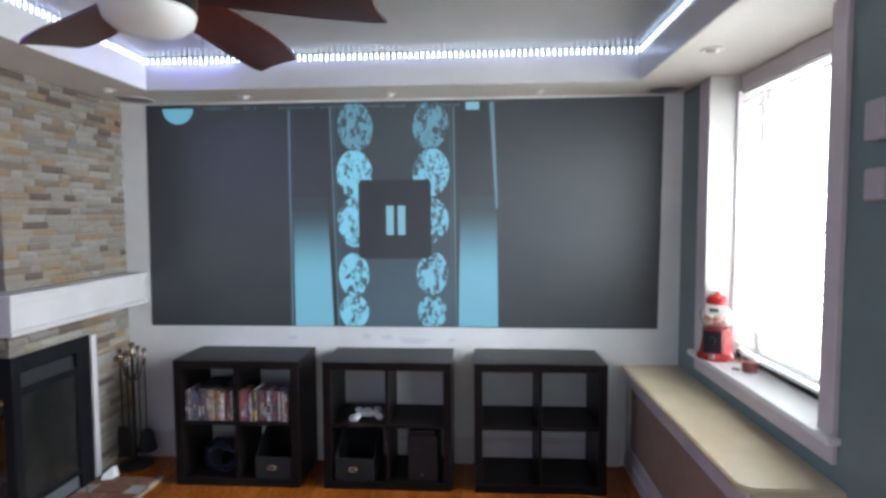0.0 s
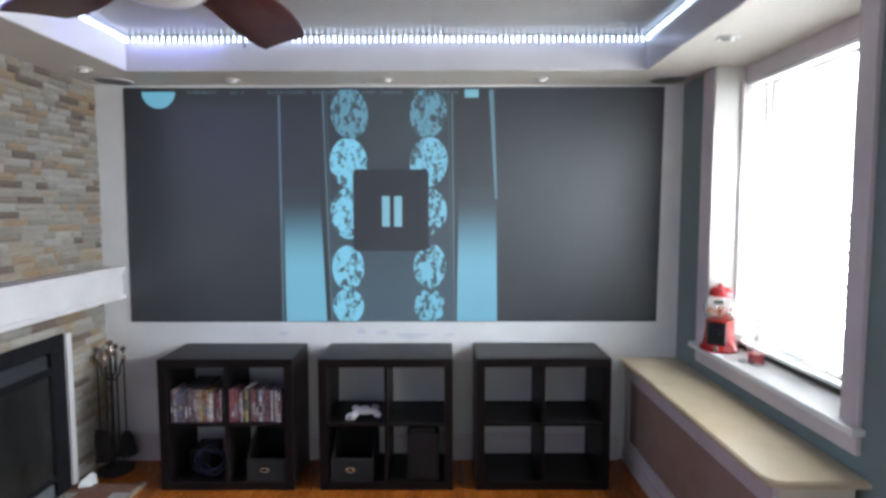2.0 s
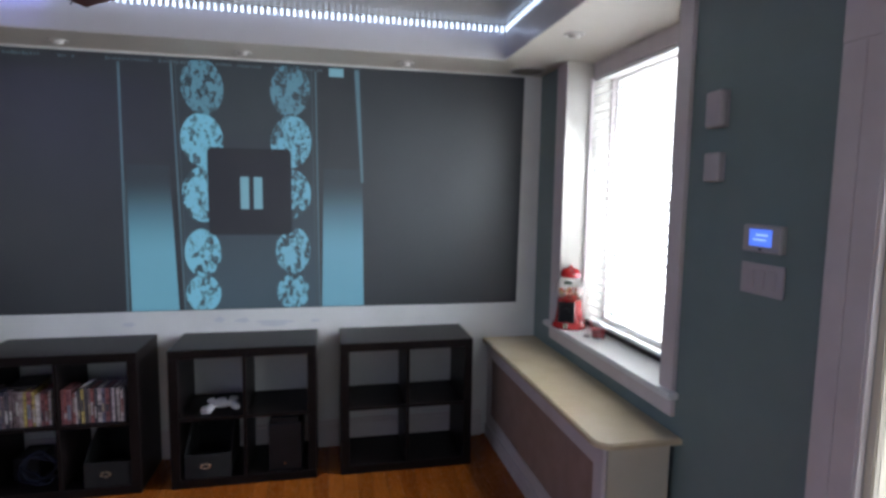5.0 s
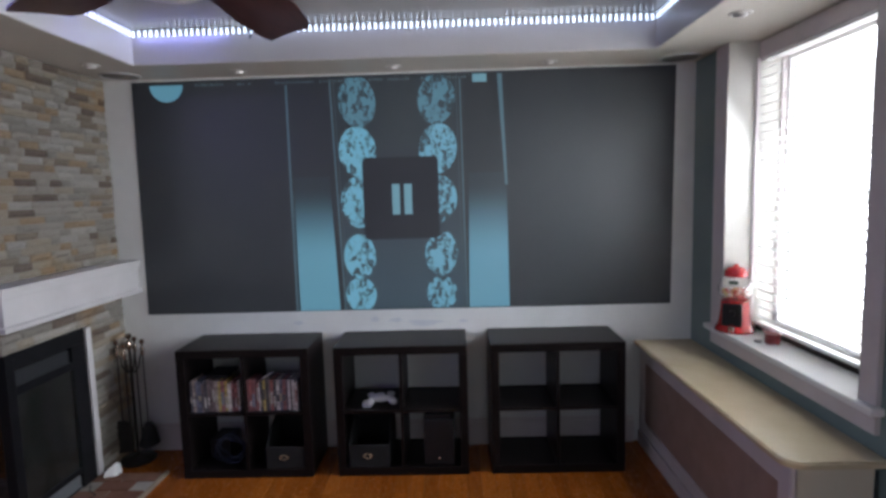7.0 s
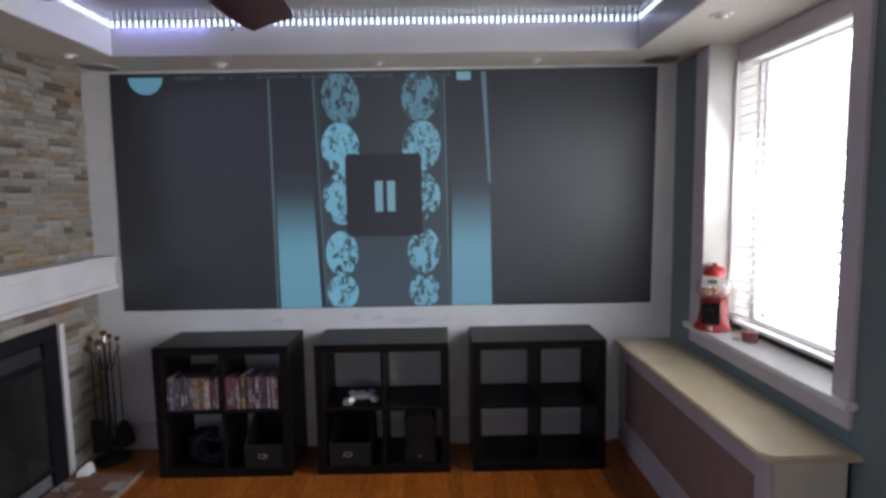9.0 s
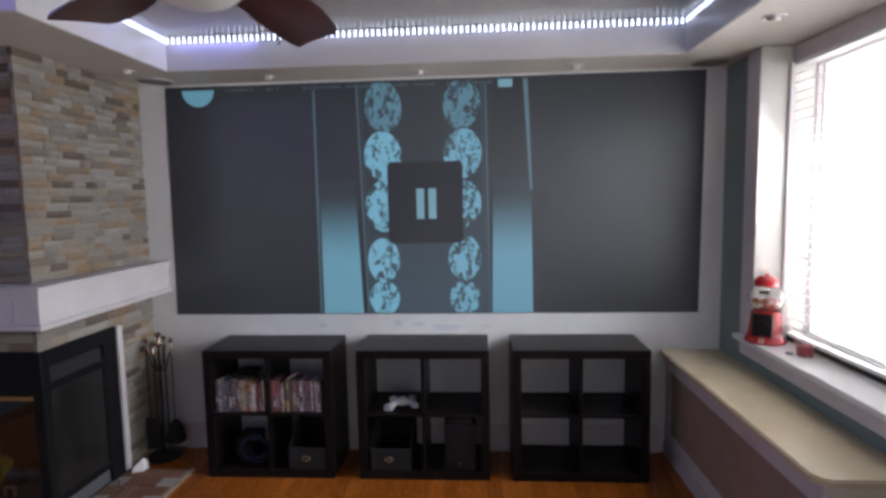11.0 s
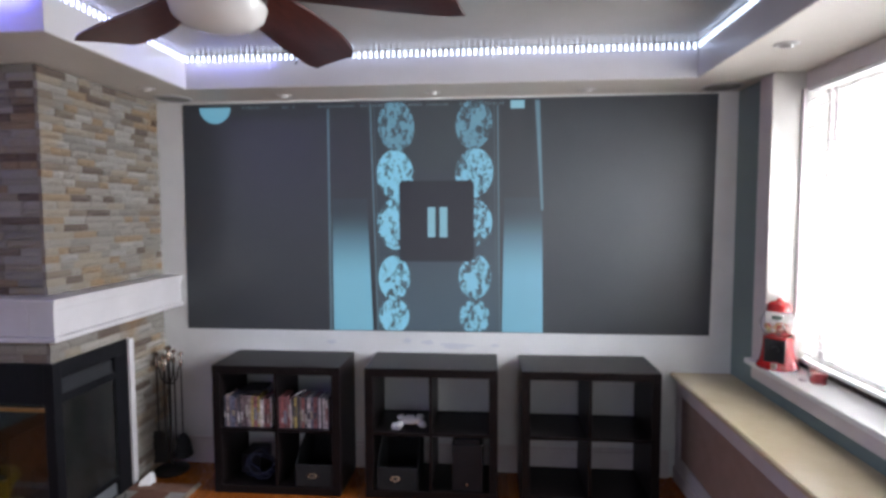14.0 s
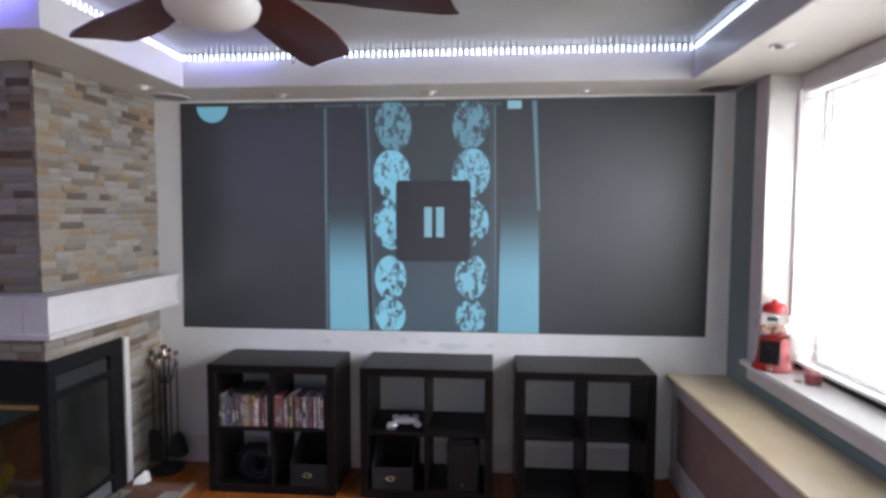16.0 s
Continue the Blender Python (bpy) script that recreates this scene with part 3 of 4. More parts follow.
GEM_DIM = glow_gem("projected_gem_dim", CYAN, 0.46, 0.06)
GEM_DARK = glow_gem("projected_gem_dark", CYAN, 0.85, 0.03)
for cx, cz, rx, rz, tilt, gm in ((-0.350, 2.262, 0.118, 0.163, 6, GEM_DIM), (-0.358, 1.952, 0.120, 0.158, 4, GEM), (-0.360, 1.632, 0.118, 0.165, 0, GEM), (-0.370, 1.280, 0.104, 0.146, 0, GEM), (-0.372, 1.030, 0.100, 0.114, 0, GEM),
                             (0.151, 2.268, 0.116, 0.158, -6, GEM_DIM), (0.153, 1.958, 0.120, 0.158, -6, GEM_DARK), (0.152, 1.640, 0.116, 0.150, -2, GEM_DARK), (0.158, 1.290, 0.104, 0.146, -3, GEM_DARK), (0.156, 1.030, 0.098, 0.112, 0, GEM_DARK)):
    ol = []
    for k in range(40):
        a = 2 * math.pi * k / 40
        u, v = rx * math.cos(a), rz * math.sin(a)
        c, s = math.cos(radians(tilt)), math.sin(radians(tilt))
        ol.append((max(-9, u * c - v * s), min(2.412 - cz, max(0.932 - cz, u * s + v * c))))
    part("gem_picture", prism(ol, 0.001), gm, screen, "pale blue faceted oval", at=(cx, SY - 0.0022, cz))
PAUSE = glow("projected_pause_panel", (0.05, 0.055, 0.075), 0.12, (0.036, 0.037, 0.042))
rr = [(-0.332 + (0.484 if sx > 0 else 0) - sx * 0.03 + 0.03 * math.cos(a), 1.389 + (0.523 if sz > 0 else 0) - sz * 0.03 + 0.03 * math.sin(a)) for sx, sz, a0 in ((1, 1, 0), (-1, 1, 90), (-1, -1, 180), (1, -1, 270)) for a in [radians(a0 + 18 * k) for k in range(6)]]
part("pause_panel", prism(rr, 0.001, at=SY - 0.0034), PAUSE, screen, "dark square with a pause mark")
BAR = glow("projected_bar", (0.22, 0.52, 0.62), 0.72)
for x0, x1 in ((-0.147, -0.098), (-0.070, -0.020)):
    part("pause_bar", boxes((x0, x1, SY - 0.0046, SY - 0.0036, 1.547, 1.741)), BAR, screen, "pale blue upright bar")
DISC = glow("projected_disc", CYAN, 0.66)
part("half_disc", prism([(-1.556 + 0.106 * math.cos(a), 2.400 + 0.104 * math.sin(a)) for a in [math.pi + math.pi * k / 24 for k in range(25)]], 0.001, at=SY - 0.0014), DISC, screen, "cyan half circle")
part("corner_card", boxes((0.382, 0.470, SY - 0.0014, SY - 0.0004, 2.362, 2.412)), BAR, screen, "small pale blue box")
MENU = glow("projected_menu", (0.20, 0.34, 0.40), 0.26)
rm = random.Random(5)
for x0, x1 in ((-1.37, -1.19), (-1.10, -1.06), (-1.03, -1.01), (-0.86, -0.62), (-0.58, -0.30), (-0.27, -0.18), (-0.15, -0.02), (0.06, 0.12), (0.14, 0.19), (0.22, 0.34)):
    word, x = bmesh.new(), x0
    while x < x1:
        w = rm.uniform(0.007, 0.015)
        box(word, x, x + w, SY - 0.0018, SY - 0.0008, 2.386 + rm.uniform(0, 0.004), 2.400 + rm.uniform(0, 0.006))
        x += w + rm.uniform(0.004, 0.010)
    part("menu_word", word, MENU, screen, "small pale illegible lettering")

# faint touch-up marks on the wall below the screen
for cx, cz, rx, rz in ((-0.29, 0.862, 0.03, 0.018), (-0.155, 0.855, 0.042, 0.014), (0.04, 0.835, 0.10, 0.020), (-0.80, 0.85, 0.035, 0.013), (0.29, 0.84, 0.03, 0.010)):
    ol = [(cx + rx * math.cos(a) * (1 + 0.3 * math.sin(5 * a + cx * 20)), cz + rz * math.sin(a) * (1 + 0.25 * math.sin(3 * a + cx * 9))) for a in [2 * math.pi * k / 24 for k in range(24)]]
    structure("wall_mark", prism(ol, 0.0008, at=WALL_Y - 0.0008), SMUDGE, "faint bluish touch-up mark on the white wall", "paint mark")

# ---- chimney breast ----
structure("wall_chimney", boxes((FIRE_L, STONE_X - 0.03, STONE_Y + 0.03, WALL_Y, 0.95, SOFFIT), (FIRE_L, STONE_X - 0.03, 3.46, WALL_Y, 0, 0.95), (FIRE_L, FIRE_L + 0.1, STONE_Y + 0.03, 3.46, 0, 0.95)), MORTAR, "masonry chimney breast under the stone facing", "wall")

mantel = thing("mantel_shelf", (0, 0, 0), "white painted box mantel wrapping the stone chimney corner", "mantel")
MX, MY, MZ0, MZ1 = -1.815, 2.685, 1.085, 1.295
for name, inset, z0, z1 in (("lower_moulding", 0.006, MZ0, MZ0 + 0.026), ("fascia", 0.024, MZ0 + 0.026, MZ1 - 0.052), ("upper_moulding", 0.012, MZ1 - 0.052, MZ1 - 0.022), ("shelf_board", 0.0, MZ1 - 0.022, MZ1)):
    part(name, boxes((STONE_X - 0.02, MX - inset, MY + inset, WALL_Y - 0.002, z0, z1), bevel=0.003), MANTEL, mantel)
    part(name, boxes((FIRE_L, STONE_X - 0.021, MY + inset, STONE_Y + 0.02, z0, z1), bevel=0.003), MANTEL, mantel)

# black two-sided fireplace
fp = thing("fireplace", (0, 0, 0), "black metal corner fireplace with glass on two sides", "fireplace")
FZ = 0.945
part("corner_post", boxes((STONE_X - 0.055, STONE_X, STONE_Y, STONE_Y + 0.055, 0.02, FZ), bevel=0.002), BLACKMETAL, fp)
side = boxes((STONE_X - 0.03, STONE_X - 0.004, STONE_Y + 0.055, 3.28, 0.73, 0.775), (STONE_X - 0.03, STONE_X - 0.004, STONE_Y + 0.055, 3.395, 0.86, FZ), (STONE_X - 0.03, STONE_X - 0.004, 3.28, 3.395, 0.02, 0.86),
             (STONE_X - 0.03, STONE_X - 0.004, STONE_Y + 0.055, 3.28, 0.115, 0.145), (STONE_X - 0.03, STONE_X - 0.012, STONE_Y + 0.055, 3.28, 0.02, 0.035), bevel=0.002)
part("side_frame", side, BLACKMETAL, fp)
for z in (0.783, 0.802, 0.821, 0.840):
    part("louvre", boxes((-0.012, 0.012, STONE_Y + 0.07, 3.265, -0.0025, 0.0025), bevel=0.001), LOUVRE, fp, at=pose(STONE_X - 0.018, 0, z, 0, 35, 0))
for z in (0.045, 0.063, 0.081, 0.099):
    part("louvre", boxes((-0.012, 0.012, STONE_Y + 0.07, 3.265, -0.0025, 0.0025), bevel=0.001), PANEL_GREY, fp, at=pose(STONE_X - 0.018, 0, z, 0, 35, 0))
part("side_glass", boxes((STONE_X - 0.022, STONE_X - 0.016, STONE_Y + 0.055, 3.28, 0.145, 0.73)), HAZY, fp, "smoky hazed fire glass")
part("front_frame", boxes((FIRE_L, STONE_X - 0.055, STONE_Y + 0.004, STONE_Y + 0.03, 0.735, FZ), (FIRE_L, STONE_X - 0.055, STONE_Y + 0.004, STONE_Y + 0.03, 0.02, 0.16), bevel=0.002), BLACKMETAL, fp)
part("front_bar", boxes((FIRE_L, STONE_X - 0.055, STONE_Y - 0.006, STONE_Y + 0.02, 0.698, 0.716), bevel=0.003), ORANGE, fp, "dull bronze bar")
part("front_glass", boxes((FIRE_L, STONE_X - 0.055, STONE_Y + 0.016, STONE_Y + 0.022, 0.16, 0.735)), FIREGLASS, fp, "dark fire glass")
part("firebox", boxes((FIRE_L + 0.1, STONE_X - 0.04, 3.38, 3.455, 0.02, FZ), (FIRE_L + 0.1, STONE_X - 0.04, STONE_Y + 0.04, 3.38, 0.02, 0.13), (FIRE_L + 0.1, STONE_X - 0.04, STONE_Y + 0.04, 3.38, 0.90, 0.945)), SOOT, fp)
for x0, y0, x1, y1, z, r in ((-2.9, 3.05, -2.15, 3.12, 0.25, 0.05), (-2.8, 3.2, -2.1, 3.15, 0.26, 0.055), (-2.6, 3.02, -2.3, 3.25, 0.35, 0.045)):
    part("log", tube([(x0 + (x1 - x0) * q / 6, y0 + (y1 - y0) * q / 6, z + random.uniform(-0.008, 0.008)) for q in range(7)], [r * random.uniform(0.85, 1.1) for q in range(7)], 10), LOG, fp)
for x in (-2.75, -2.5, -2.25):
    part("grate_bar", tube([(x, 3.0, 0.30), (x, 3.0, 0.19), (x, 3.25, 0.19)], 0.008, 6), IRON, fp)
for x in (-2.80, -2.62, -2.44, -2.26):
    ya, yb = STONE_Y + 0.05, STONE_Y + 0.062
    part("grate_tooth", boxes((x, x + 0.012, ya, yb, 0.16, 0.215), (x + 0.055, x + 0.067, ya, yb, 0.16, 0.215), (x + 0.012, x + 0.055, ya, yb, 0.203, 0.215)), RING_BRASS, fp, "pale brass grate loop")
structure("trim_fireplace", boxes((STONE_X - 0.03, STONE_X + 0.008, 3.397, 3.442, 0.03, 0.94), bevel=0.003), MANTEL, "narrow white strip beside the fireplace", "trim")

# added lining, coloured for the brown reflected in the front glass
part("brown_lining", boxes((-2.32, STONE_X - 0.05, 3.36, 3.379, 0.14, 0.72), (-2.32, -2.30, STONE_Y + 0.1, 3.36, 0.14, 0.5)), REFLECTED_BROWN, fp, "brown lining standing for a reflection in the fire glass")

# hearth slab of bricks, flush with the floor
HX, HY1 = -1.575, 3.45
hearth = thing("hearth", (0, 0, 0), "worn reddish brick hearth set in the floor", "hearth", kind="structure")
part("mortar_bed", boxes((FIRE_L, HX, 2.25, HY1, -0.03, 0.012)), MORTAR, hearth)
part("hearth_edge", boxes((HX, HX + 0.022, 2.25, HY1 + 0.02, -0.03, 0.018), bevel=0.003), EDGING, hearth, "pale worn edging strip")

# ---- ceiling fan ----
fan = thing("ceiling_fan", pose(-0.509, 1.773, 0.020), "ceiling fan with five dark mahogany blades and opal light", "ceiling fan")
part("canopy", lathe([(0.0, TOP - 0.0205), (0.075, TOP - 0.0205), (0.07, TOP - 0.035), (0.03, TOP - 0.055), (0.0, TOP - 0.055)]), MOTOR, fan, smooth=True)
part("rod", tube([(0, 0, TOP - 0.05), (0, 0, 2.40)], 0.014, 12), MOTOR, fan, smooth=True)
part("motor_housing", lathe([(0.0, 2.41), (0.05, 2.405), (0.115, 2.38), (0.135, 2.33), (0.13, 2.285), (0.10, 2.265), (0.0, 2.265)], 40), MOTOR, fan, smooth=True)
part("light_bowl", lathe([(0.105, 2.272), (0.126, 2.268), (0.131, 2.258), (0.122, 2.230), (0.095, 2.208), (0.052, 2.196), (0.0, 2.192)], 40), OPAL, fan, "white opal glass bowl", smooth=True)
bl = bmesh.new()
N, M = 16, 6
grid = {}
for i in range(N + 1):
    u = i / N
    r = 0.12 + 0.545 * u
    half = 0.055 + 0.050 * min(1, u * 1.5) + 0.010 * math.sin(u * math.pi)
    half *= 1 - 0.16 * max(0.0, (u - 0.88) / 0.12) ** 2
    for j in range(M + 1):
        v = j / M * 2 - 1
        rr_ = r - 0.015 * v * u * u + 0.014 * (v * v) * u ** 6
        zz = 0.055 * (1 - u) + (0.030 - 0.018 * u) * v - 0.010 * math.sin(u * math.pi) * (1 - v * v)
        for s in (0, 1):
            grid[i, j, s] = bl.verts.new((rr_, -v * half - 0.02 * math.sin(u * 3.0), zz - 0.007 * s))
for s in (0, 1):
    for i in range(N):
        for j in range(M):
            q = [grid[i, j, s], grid[i + 1, j, s], grid[i + 1, j + 1, s], grid[i, j + 1, s]]
            bl.faces.new(q if s else q[::-1])
ring = [(i, 0) for i in range(N)] + [(N, j) for j in range(M)] + [(i, M) for i in range(N, 0, -1)] + [(0, j) for j in range(M, 0, -1)]
for (a, b), (c, d) in zip(ring, ring[1:] + ring[:1]):
    bl.faces.new((grid[a, b, 0], grid[c, d, 0], grid[c, d, 1], grid[a, b, 1]))
blade = mesh_of("blade", bl, BLADE, smooth=True)
for k in range(5):
    b = new("blade", blade)
    b.parent = fan
    b.matrix_basis = pose(0, 0, 2.284, 0, 0, 78 + 72 * k)

# ---- strip of small lamps in the tray ----
strip = thing("led_strip", (0, 0, 0), "bright white light strip along the tray edge", "light strip")
LZ = 2.612
part("tape", boxes((TX0 + 0.012, TX1 - 0.012, TY1 - 0.009, TY1 - 0.007, LZ - 0.006, LZ + 0.006)), PLASTIC, strip)
part("tape", boxes((TX1 - 0.009, TX1 - 0.007, 0.0, TY1 - 0.012, LZ - 0.006, LZ + 0.006)), PLASTIC, strip)
part("tape", boxes((TX0 + 0.007, TX0 + 0.009, TYF, TY1 - 0.012, LZ - 0.006, LZ + 0.006)), PLASTIC, strip)
part("tape", boxes((LEFT, TX0, TYF - 0.009, TYF - 0.007, LZ - 0.006, LZ + 0.006)), PLASTIC, strip)
# last two tapes are added on unseen edges, to go with the violet fills
part("tape", boxes((LEFT + 0.003, LEFT + 0.005, TY0 + 0.02, TYF - 0.02, LZ - 0.006, LZ + 0.006)), PLASTIC, strip)
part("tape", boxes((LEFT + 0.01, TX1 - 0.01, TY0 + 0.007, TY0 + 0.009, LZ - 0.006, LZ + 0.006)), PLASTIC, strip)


def bead(turn, material):
    """Small spindle tapered to both ends; its height shapes in the lamp's glare streak."""
    bm = lathe([(0.0, -0.018), (0.0030, -0.014), (0.0050, -0.004), (0.0034, 0.008), (0.0014, 0.016), (0.0, 0.0215)], 8)
    bmesh.ops.transform(bm, matrix=pose(0, 0, 0, 0, 0, turn) @ Matrix.Translation((0, -0.002, 0)) @ Matrix.Diagonal((1, 0.4, 1, 1)), verts=bm.verts)
    return mesh_of("led", bm, material)


bead_x, bead_y, bead_l, bead_f = bead(0, LED), bead(-90, LED), bead(90, LED_BLUE), bead(0, LED_BLUE)
STEP = 0.0333
spots = [(bead_x, TX0 + 0.02 + STEP * k, TY1 - 0.009) for k in range(88)] + [(bead_y, TX1 - 0.009, TY1 - 0.03 - STEP * k) for k in range(70)]
spots += [(bead_l, TX0 + 0.009, TY1 - 0.03 - STEP * k) for k in range(31)] + [(bead_f, TX0 - 0.02 - STEP * k, TYF - 0.009) for k in range(50)]
for me, x, y in spots:
    b = new("led", me)
    b.parent = strip
    b.matrix_basis = Matrix.Translation((x, y, LZ))

part("loose_wire", tube([(-0.866, TY1 - 0.012, LZ - 0.004), (-0.868, TY1 - 0.022, LZ - 0.018), (-0.858, TY1 - 0.026, LZ - 0.034), (-0.872, TY1 - 0.020, LZ - 0.046)], 0.004, 6), DARKPLASTIC, strip, "short dark wire end", smooth=True)

# ---- ceiling fittings ----
sp = thing("recessed_spotlight", (-1.031, 3.64, SOFFIT), "small white recessed spotlight, unlit", "spotlight", "recessed spotlights")
part("trim_ring", lathe([(0.034, -0.001), (0.036, -0.006), (0.046, -0.007), (0.052, -0.001), (0.034, -0.001)], 28), LAMP_WHITE, sp, smooth=True)
part("eyeball", lathe([(0.0, -0.010), (0.014, -0.010), (0.017, -0.020), (0.026, -0.017), (0.032, -0.001)], 24, m=pose(0, 0, 0, 14, 0, 0)), LAMP_WHITE, sp, "white tilted lamp", smooth=True)
for x, y in ((-0.098, 3.64), (0.834, 3.642), (1.55, 2.84), (-1.76, 3.38)):
    copy_thing(sp, Matrix.Translation((x, y, SOFFIT)))
spk = thing("ceiling_speaker", (-1.765, 3.665, SOFFIT), "round grey flush ceiling speaker", "speaker", "ceiling speakers")
part("grille", lathe([(0.0, -0.006), (0.098, -0.005), (0.104, -0.001), (0.0, -0.001)], 36), GRILLE, spk, smooth=True)
part("rim", lathe([(0.100, -0.001), (0.103, -0.009), (0.112, -0.008), (0.115, -0.001), (0.100, -0.001)], 36), GREYPLASTIC, spk, smooth=True)
copy_thing(spk, Matrix.Translation((1.61, 3.655, SOFFIT)))

# ---- cube shelves ----
W, D, H, T, S = 0.787, 0.383, 0.79, 0.050, 0.018
CY = 3.395
shelf = thing("cube_shelf", (-1.425, CY, 0), "black-brown open cube shelf with four compartments, holding film cases", "shelf", "cube shelves along the wall")
part("top_panel", boxes((0, W, 0, D, H - T, H), bevel=0.002), BLACKWOOD, shelf)
part("bottom_panel", boxes((0, W, 0, D, 0, T), bevel=0.002), BLACKWOOD, shelf)
for x in (0, W - T):
    part("side_panel", boxes((x, x + T, 0.001, D - 0.001, T, H - T), bevel=0.002), BLACKWOOD, shelf)
part("divider", boxes((W / 2 - S / 2, W / 2 + S / 2, 0.003, D - 0.002, T, H - T), bevel=0.001), BLACKWOOD, shelf)
for x0, x1 in ((T, W / 2 - S / 2), (W / 2 + S / 2, W - T)):
    part("shelf_board", boxes((x0, x1, 0.003, D - 0.002, H / 2 - S / 2, H / 2 + S / 2), bevel=0.001), BLACKWOOD, shelf)
c2 = copy_thing(shelf, Matrix.Translation((-0.487, CY, 0)))
tagged(c2, "black-brown open cube shelf holding a controller, bin and computer")
c3 = copy_thing(shelf, Matrix.Translation((0.437, CY, 0)))
tagged(c3, "empty black-brown open cube shelf beside the bench")

# film cases in the two upper cells
SZ = H / 2 + S / 2 + 0.0005


def film_case(x, w, h, y, tilt):
    bm = bmesh.new()
    box(bm, 0.0004, w - 0.0004, 0, 0.135, 0, h, 0.0012, 1)
    ob = solid("film_case", bm, CASE, "slim upright film case with a coloured spine", "film case", "film cases on the shelf")
    ob.matrix_basis = pose(x, y, SZ, 0, tilt, 0)
    return ob


def paper_spine(ob, w, h, z0, z1, material):
    part("spine_label", boxes((0.002, w - 0.002, -0.0008, 0, z0, z1)), material, ob)


rng = random.Random(7)
LABELS = [mat("spine_print", [(0.4, (0.5, 0.5, 0.5)), (0.6, (1, 1, 1))], 0.4, scale=40, by_object=[(0.0, (0.6, 0.58, 0.55)), (0.25, (0.30, 0.10, 0.09)), (0.4, (0.08, 0.08, 0.1)), (0.6, (0.42, 0.36, 0.26)), (0.7, (0.24, 0.27, 0.34)), (0.82, (0.5, 0.45, 0.42))])]
for x, end in ((-1.425 + T + 0.012, -1.425 + W / 2 - S / 2 - 0.016), (-1.425 + W / 2 + S / 2 + 0.004, -1.425 + W - T - 0.012)):
    while x < end - 0.016:
        w = rng.choice((0.0145, 0.0145, 0.0145, 0.011, 0.022))
        h = rng.choice((0.19, 0.19, 0.19, 0.172, 0.20))
        lean = rng.uniform(-0.6, 0.6)
        c = film_case(x, w, h, CY + 0.02 + rng.uniform(0, 0.014), lean)
        if w > 0.012:
            a = rng.uniform(0.02, 0.07)
            paper_spine(c, w, h, a, a + rng.uniform(0.03, 0.09), LABELS[0])
        x += w + rng.choice((0.0006, 0.0006, 0.003))
# a case lying on top and a leaning booklet
solid("film_case", boxes((0, 0.135, 0, 0.19, 0, 0.014), bevel=0.001), DARKPLASTIC, "film case lying flat on the upright row", "film case", "film cases on the shelf", at=pose(-1.27, CY + 0.035, SZ + 0.204, 0, 0, 4))
solid("booklet", boxes((0, 0.003, 0, 0.05, 0, 0.07)), PAPER, "thin pale booklet leaning on the film cases", "booklet", at=pose(-0.925, CY + 0.03, SZ + 0.2, 0, 62, 0))


# fabric bins with metal finger rings
def fabric_bin(x, w):
    t = thing("fabric_bin", (x, CY + 0.012, T + 0.0005), "black fabric storage bin with a sagging front", "storage bin", "fabric bins")
    bm = bmesh.new()
    d, hb, hf = 0.33, 0.27, 0.135
    th = 0.006
    out = [(0, hf), (0.03, hf + 0.012), (0.10, hf + 0.075), (0.20, hb - 0.02), (d, hb)]
    for xx in (0, w - th):
        f = [bm.verts.new((xx, y, z)) for y, z in [(0, 0)] + out + [(d, 0)]]
        g = [bm.verts.new((xx + th, y, z)) for y, z in [(0, 0)] + out + [(d, 0)]]
        bm.faces.new(f)
        bm.faces.new(g[::-1])
        for k in range(len(f)):
            q = (k + 1) % len(f)
            bm.faces.new((f[k], f[q], g[q], g[k]))
    box(bm, th, w - th, d - th, d, 0, hb)
    box(bm, th, w - th, th, d - th, 0, th)
    part("bin_body", bm, FABRIC, t)
    part("front_panel", boxes((th + 0.0005, w - th - 0.0005, -0.004, th, 0, hf + 0.002), bevel=0.003), FABRIC, t)
    ring = lathe([(0.010, 0.0), (0.0135, 0.003), (0.017, 0.0), (0.0135, -0.003), (0.010, 0.0)], 24, m=pose(w * 0.46, -0.006, 0.070, 90, 0, 0) @ Matrix.Diagonal((1.75, 0.95, 1, 1)))
    part("finger_ring", ring, RING_BRASS, t, "brass oval finger ring", smooth=True)
    return t


fabric_bin(-0.922, 0.235)
fabric_bin(-0.420, 0.245)
pc = thing("computer_case", (0.030, CY + 0.02, T + 0.0005), "small dark computer case standing in the shelf", "computer")
part("case_body", boxes((0, 0.185, 0.006, 0.34, 0, 0.285), bevel=0.004), DARKPLASTIC, pc)
part("front_cover", boxes((0.003, 0.182, 0, 0.006, 0.004, 0.281), bevel=0.002), DARKPLASTIC, pc)
part("power_button", lathe([(0.0, -0.003), (0.006, -0.003), (0.007, 0)], 16, m=pose(0.09, 0.0, 0.045, -90, 0, 0)), CHROME, pc, "small silver button")
solid("network_box", boxes((0, 0.15, 0, 0.12, 0, 0.028), bevel=0.004), DARKPLASTIC, "flat dark electronics box on the computer case", "electronics", at=(0.045, CY + 0.03, T + 0.2862))
# game controller on the middle shelf
pad = thing("game_controller", pose(-0.225, CY + 0.10, SZ, 0, 0, 8), "white game controller resting on the shelf", "game controller")
gb = bmesh.new()
bmesh.ops.create_uvsphere(gb, u_segments=20, v_segments=12, radius=1, matrix=pose(0, 0, 0.045) @ Matrix.Diagonal((0.072, 0.040, 0.026, 1)))
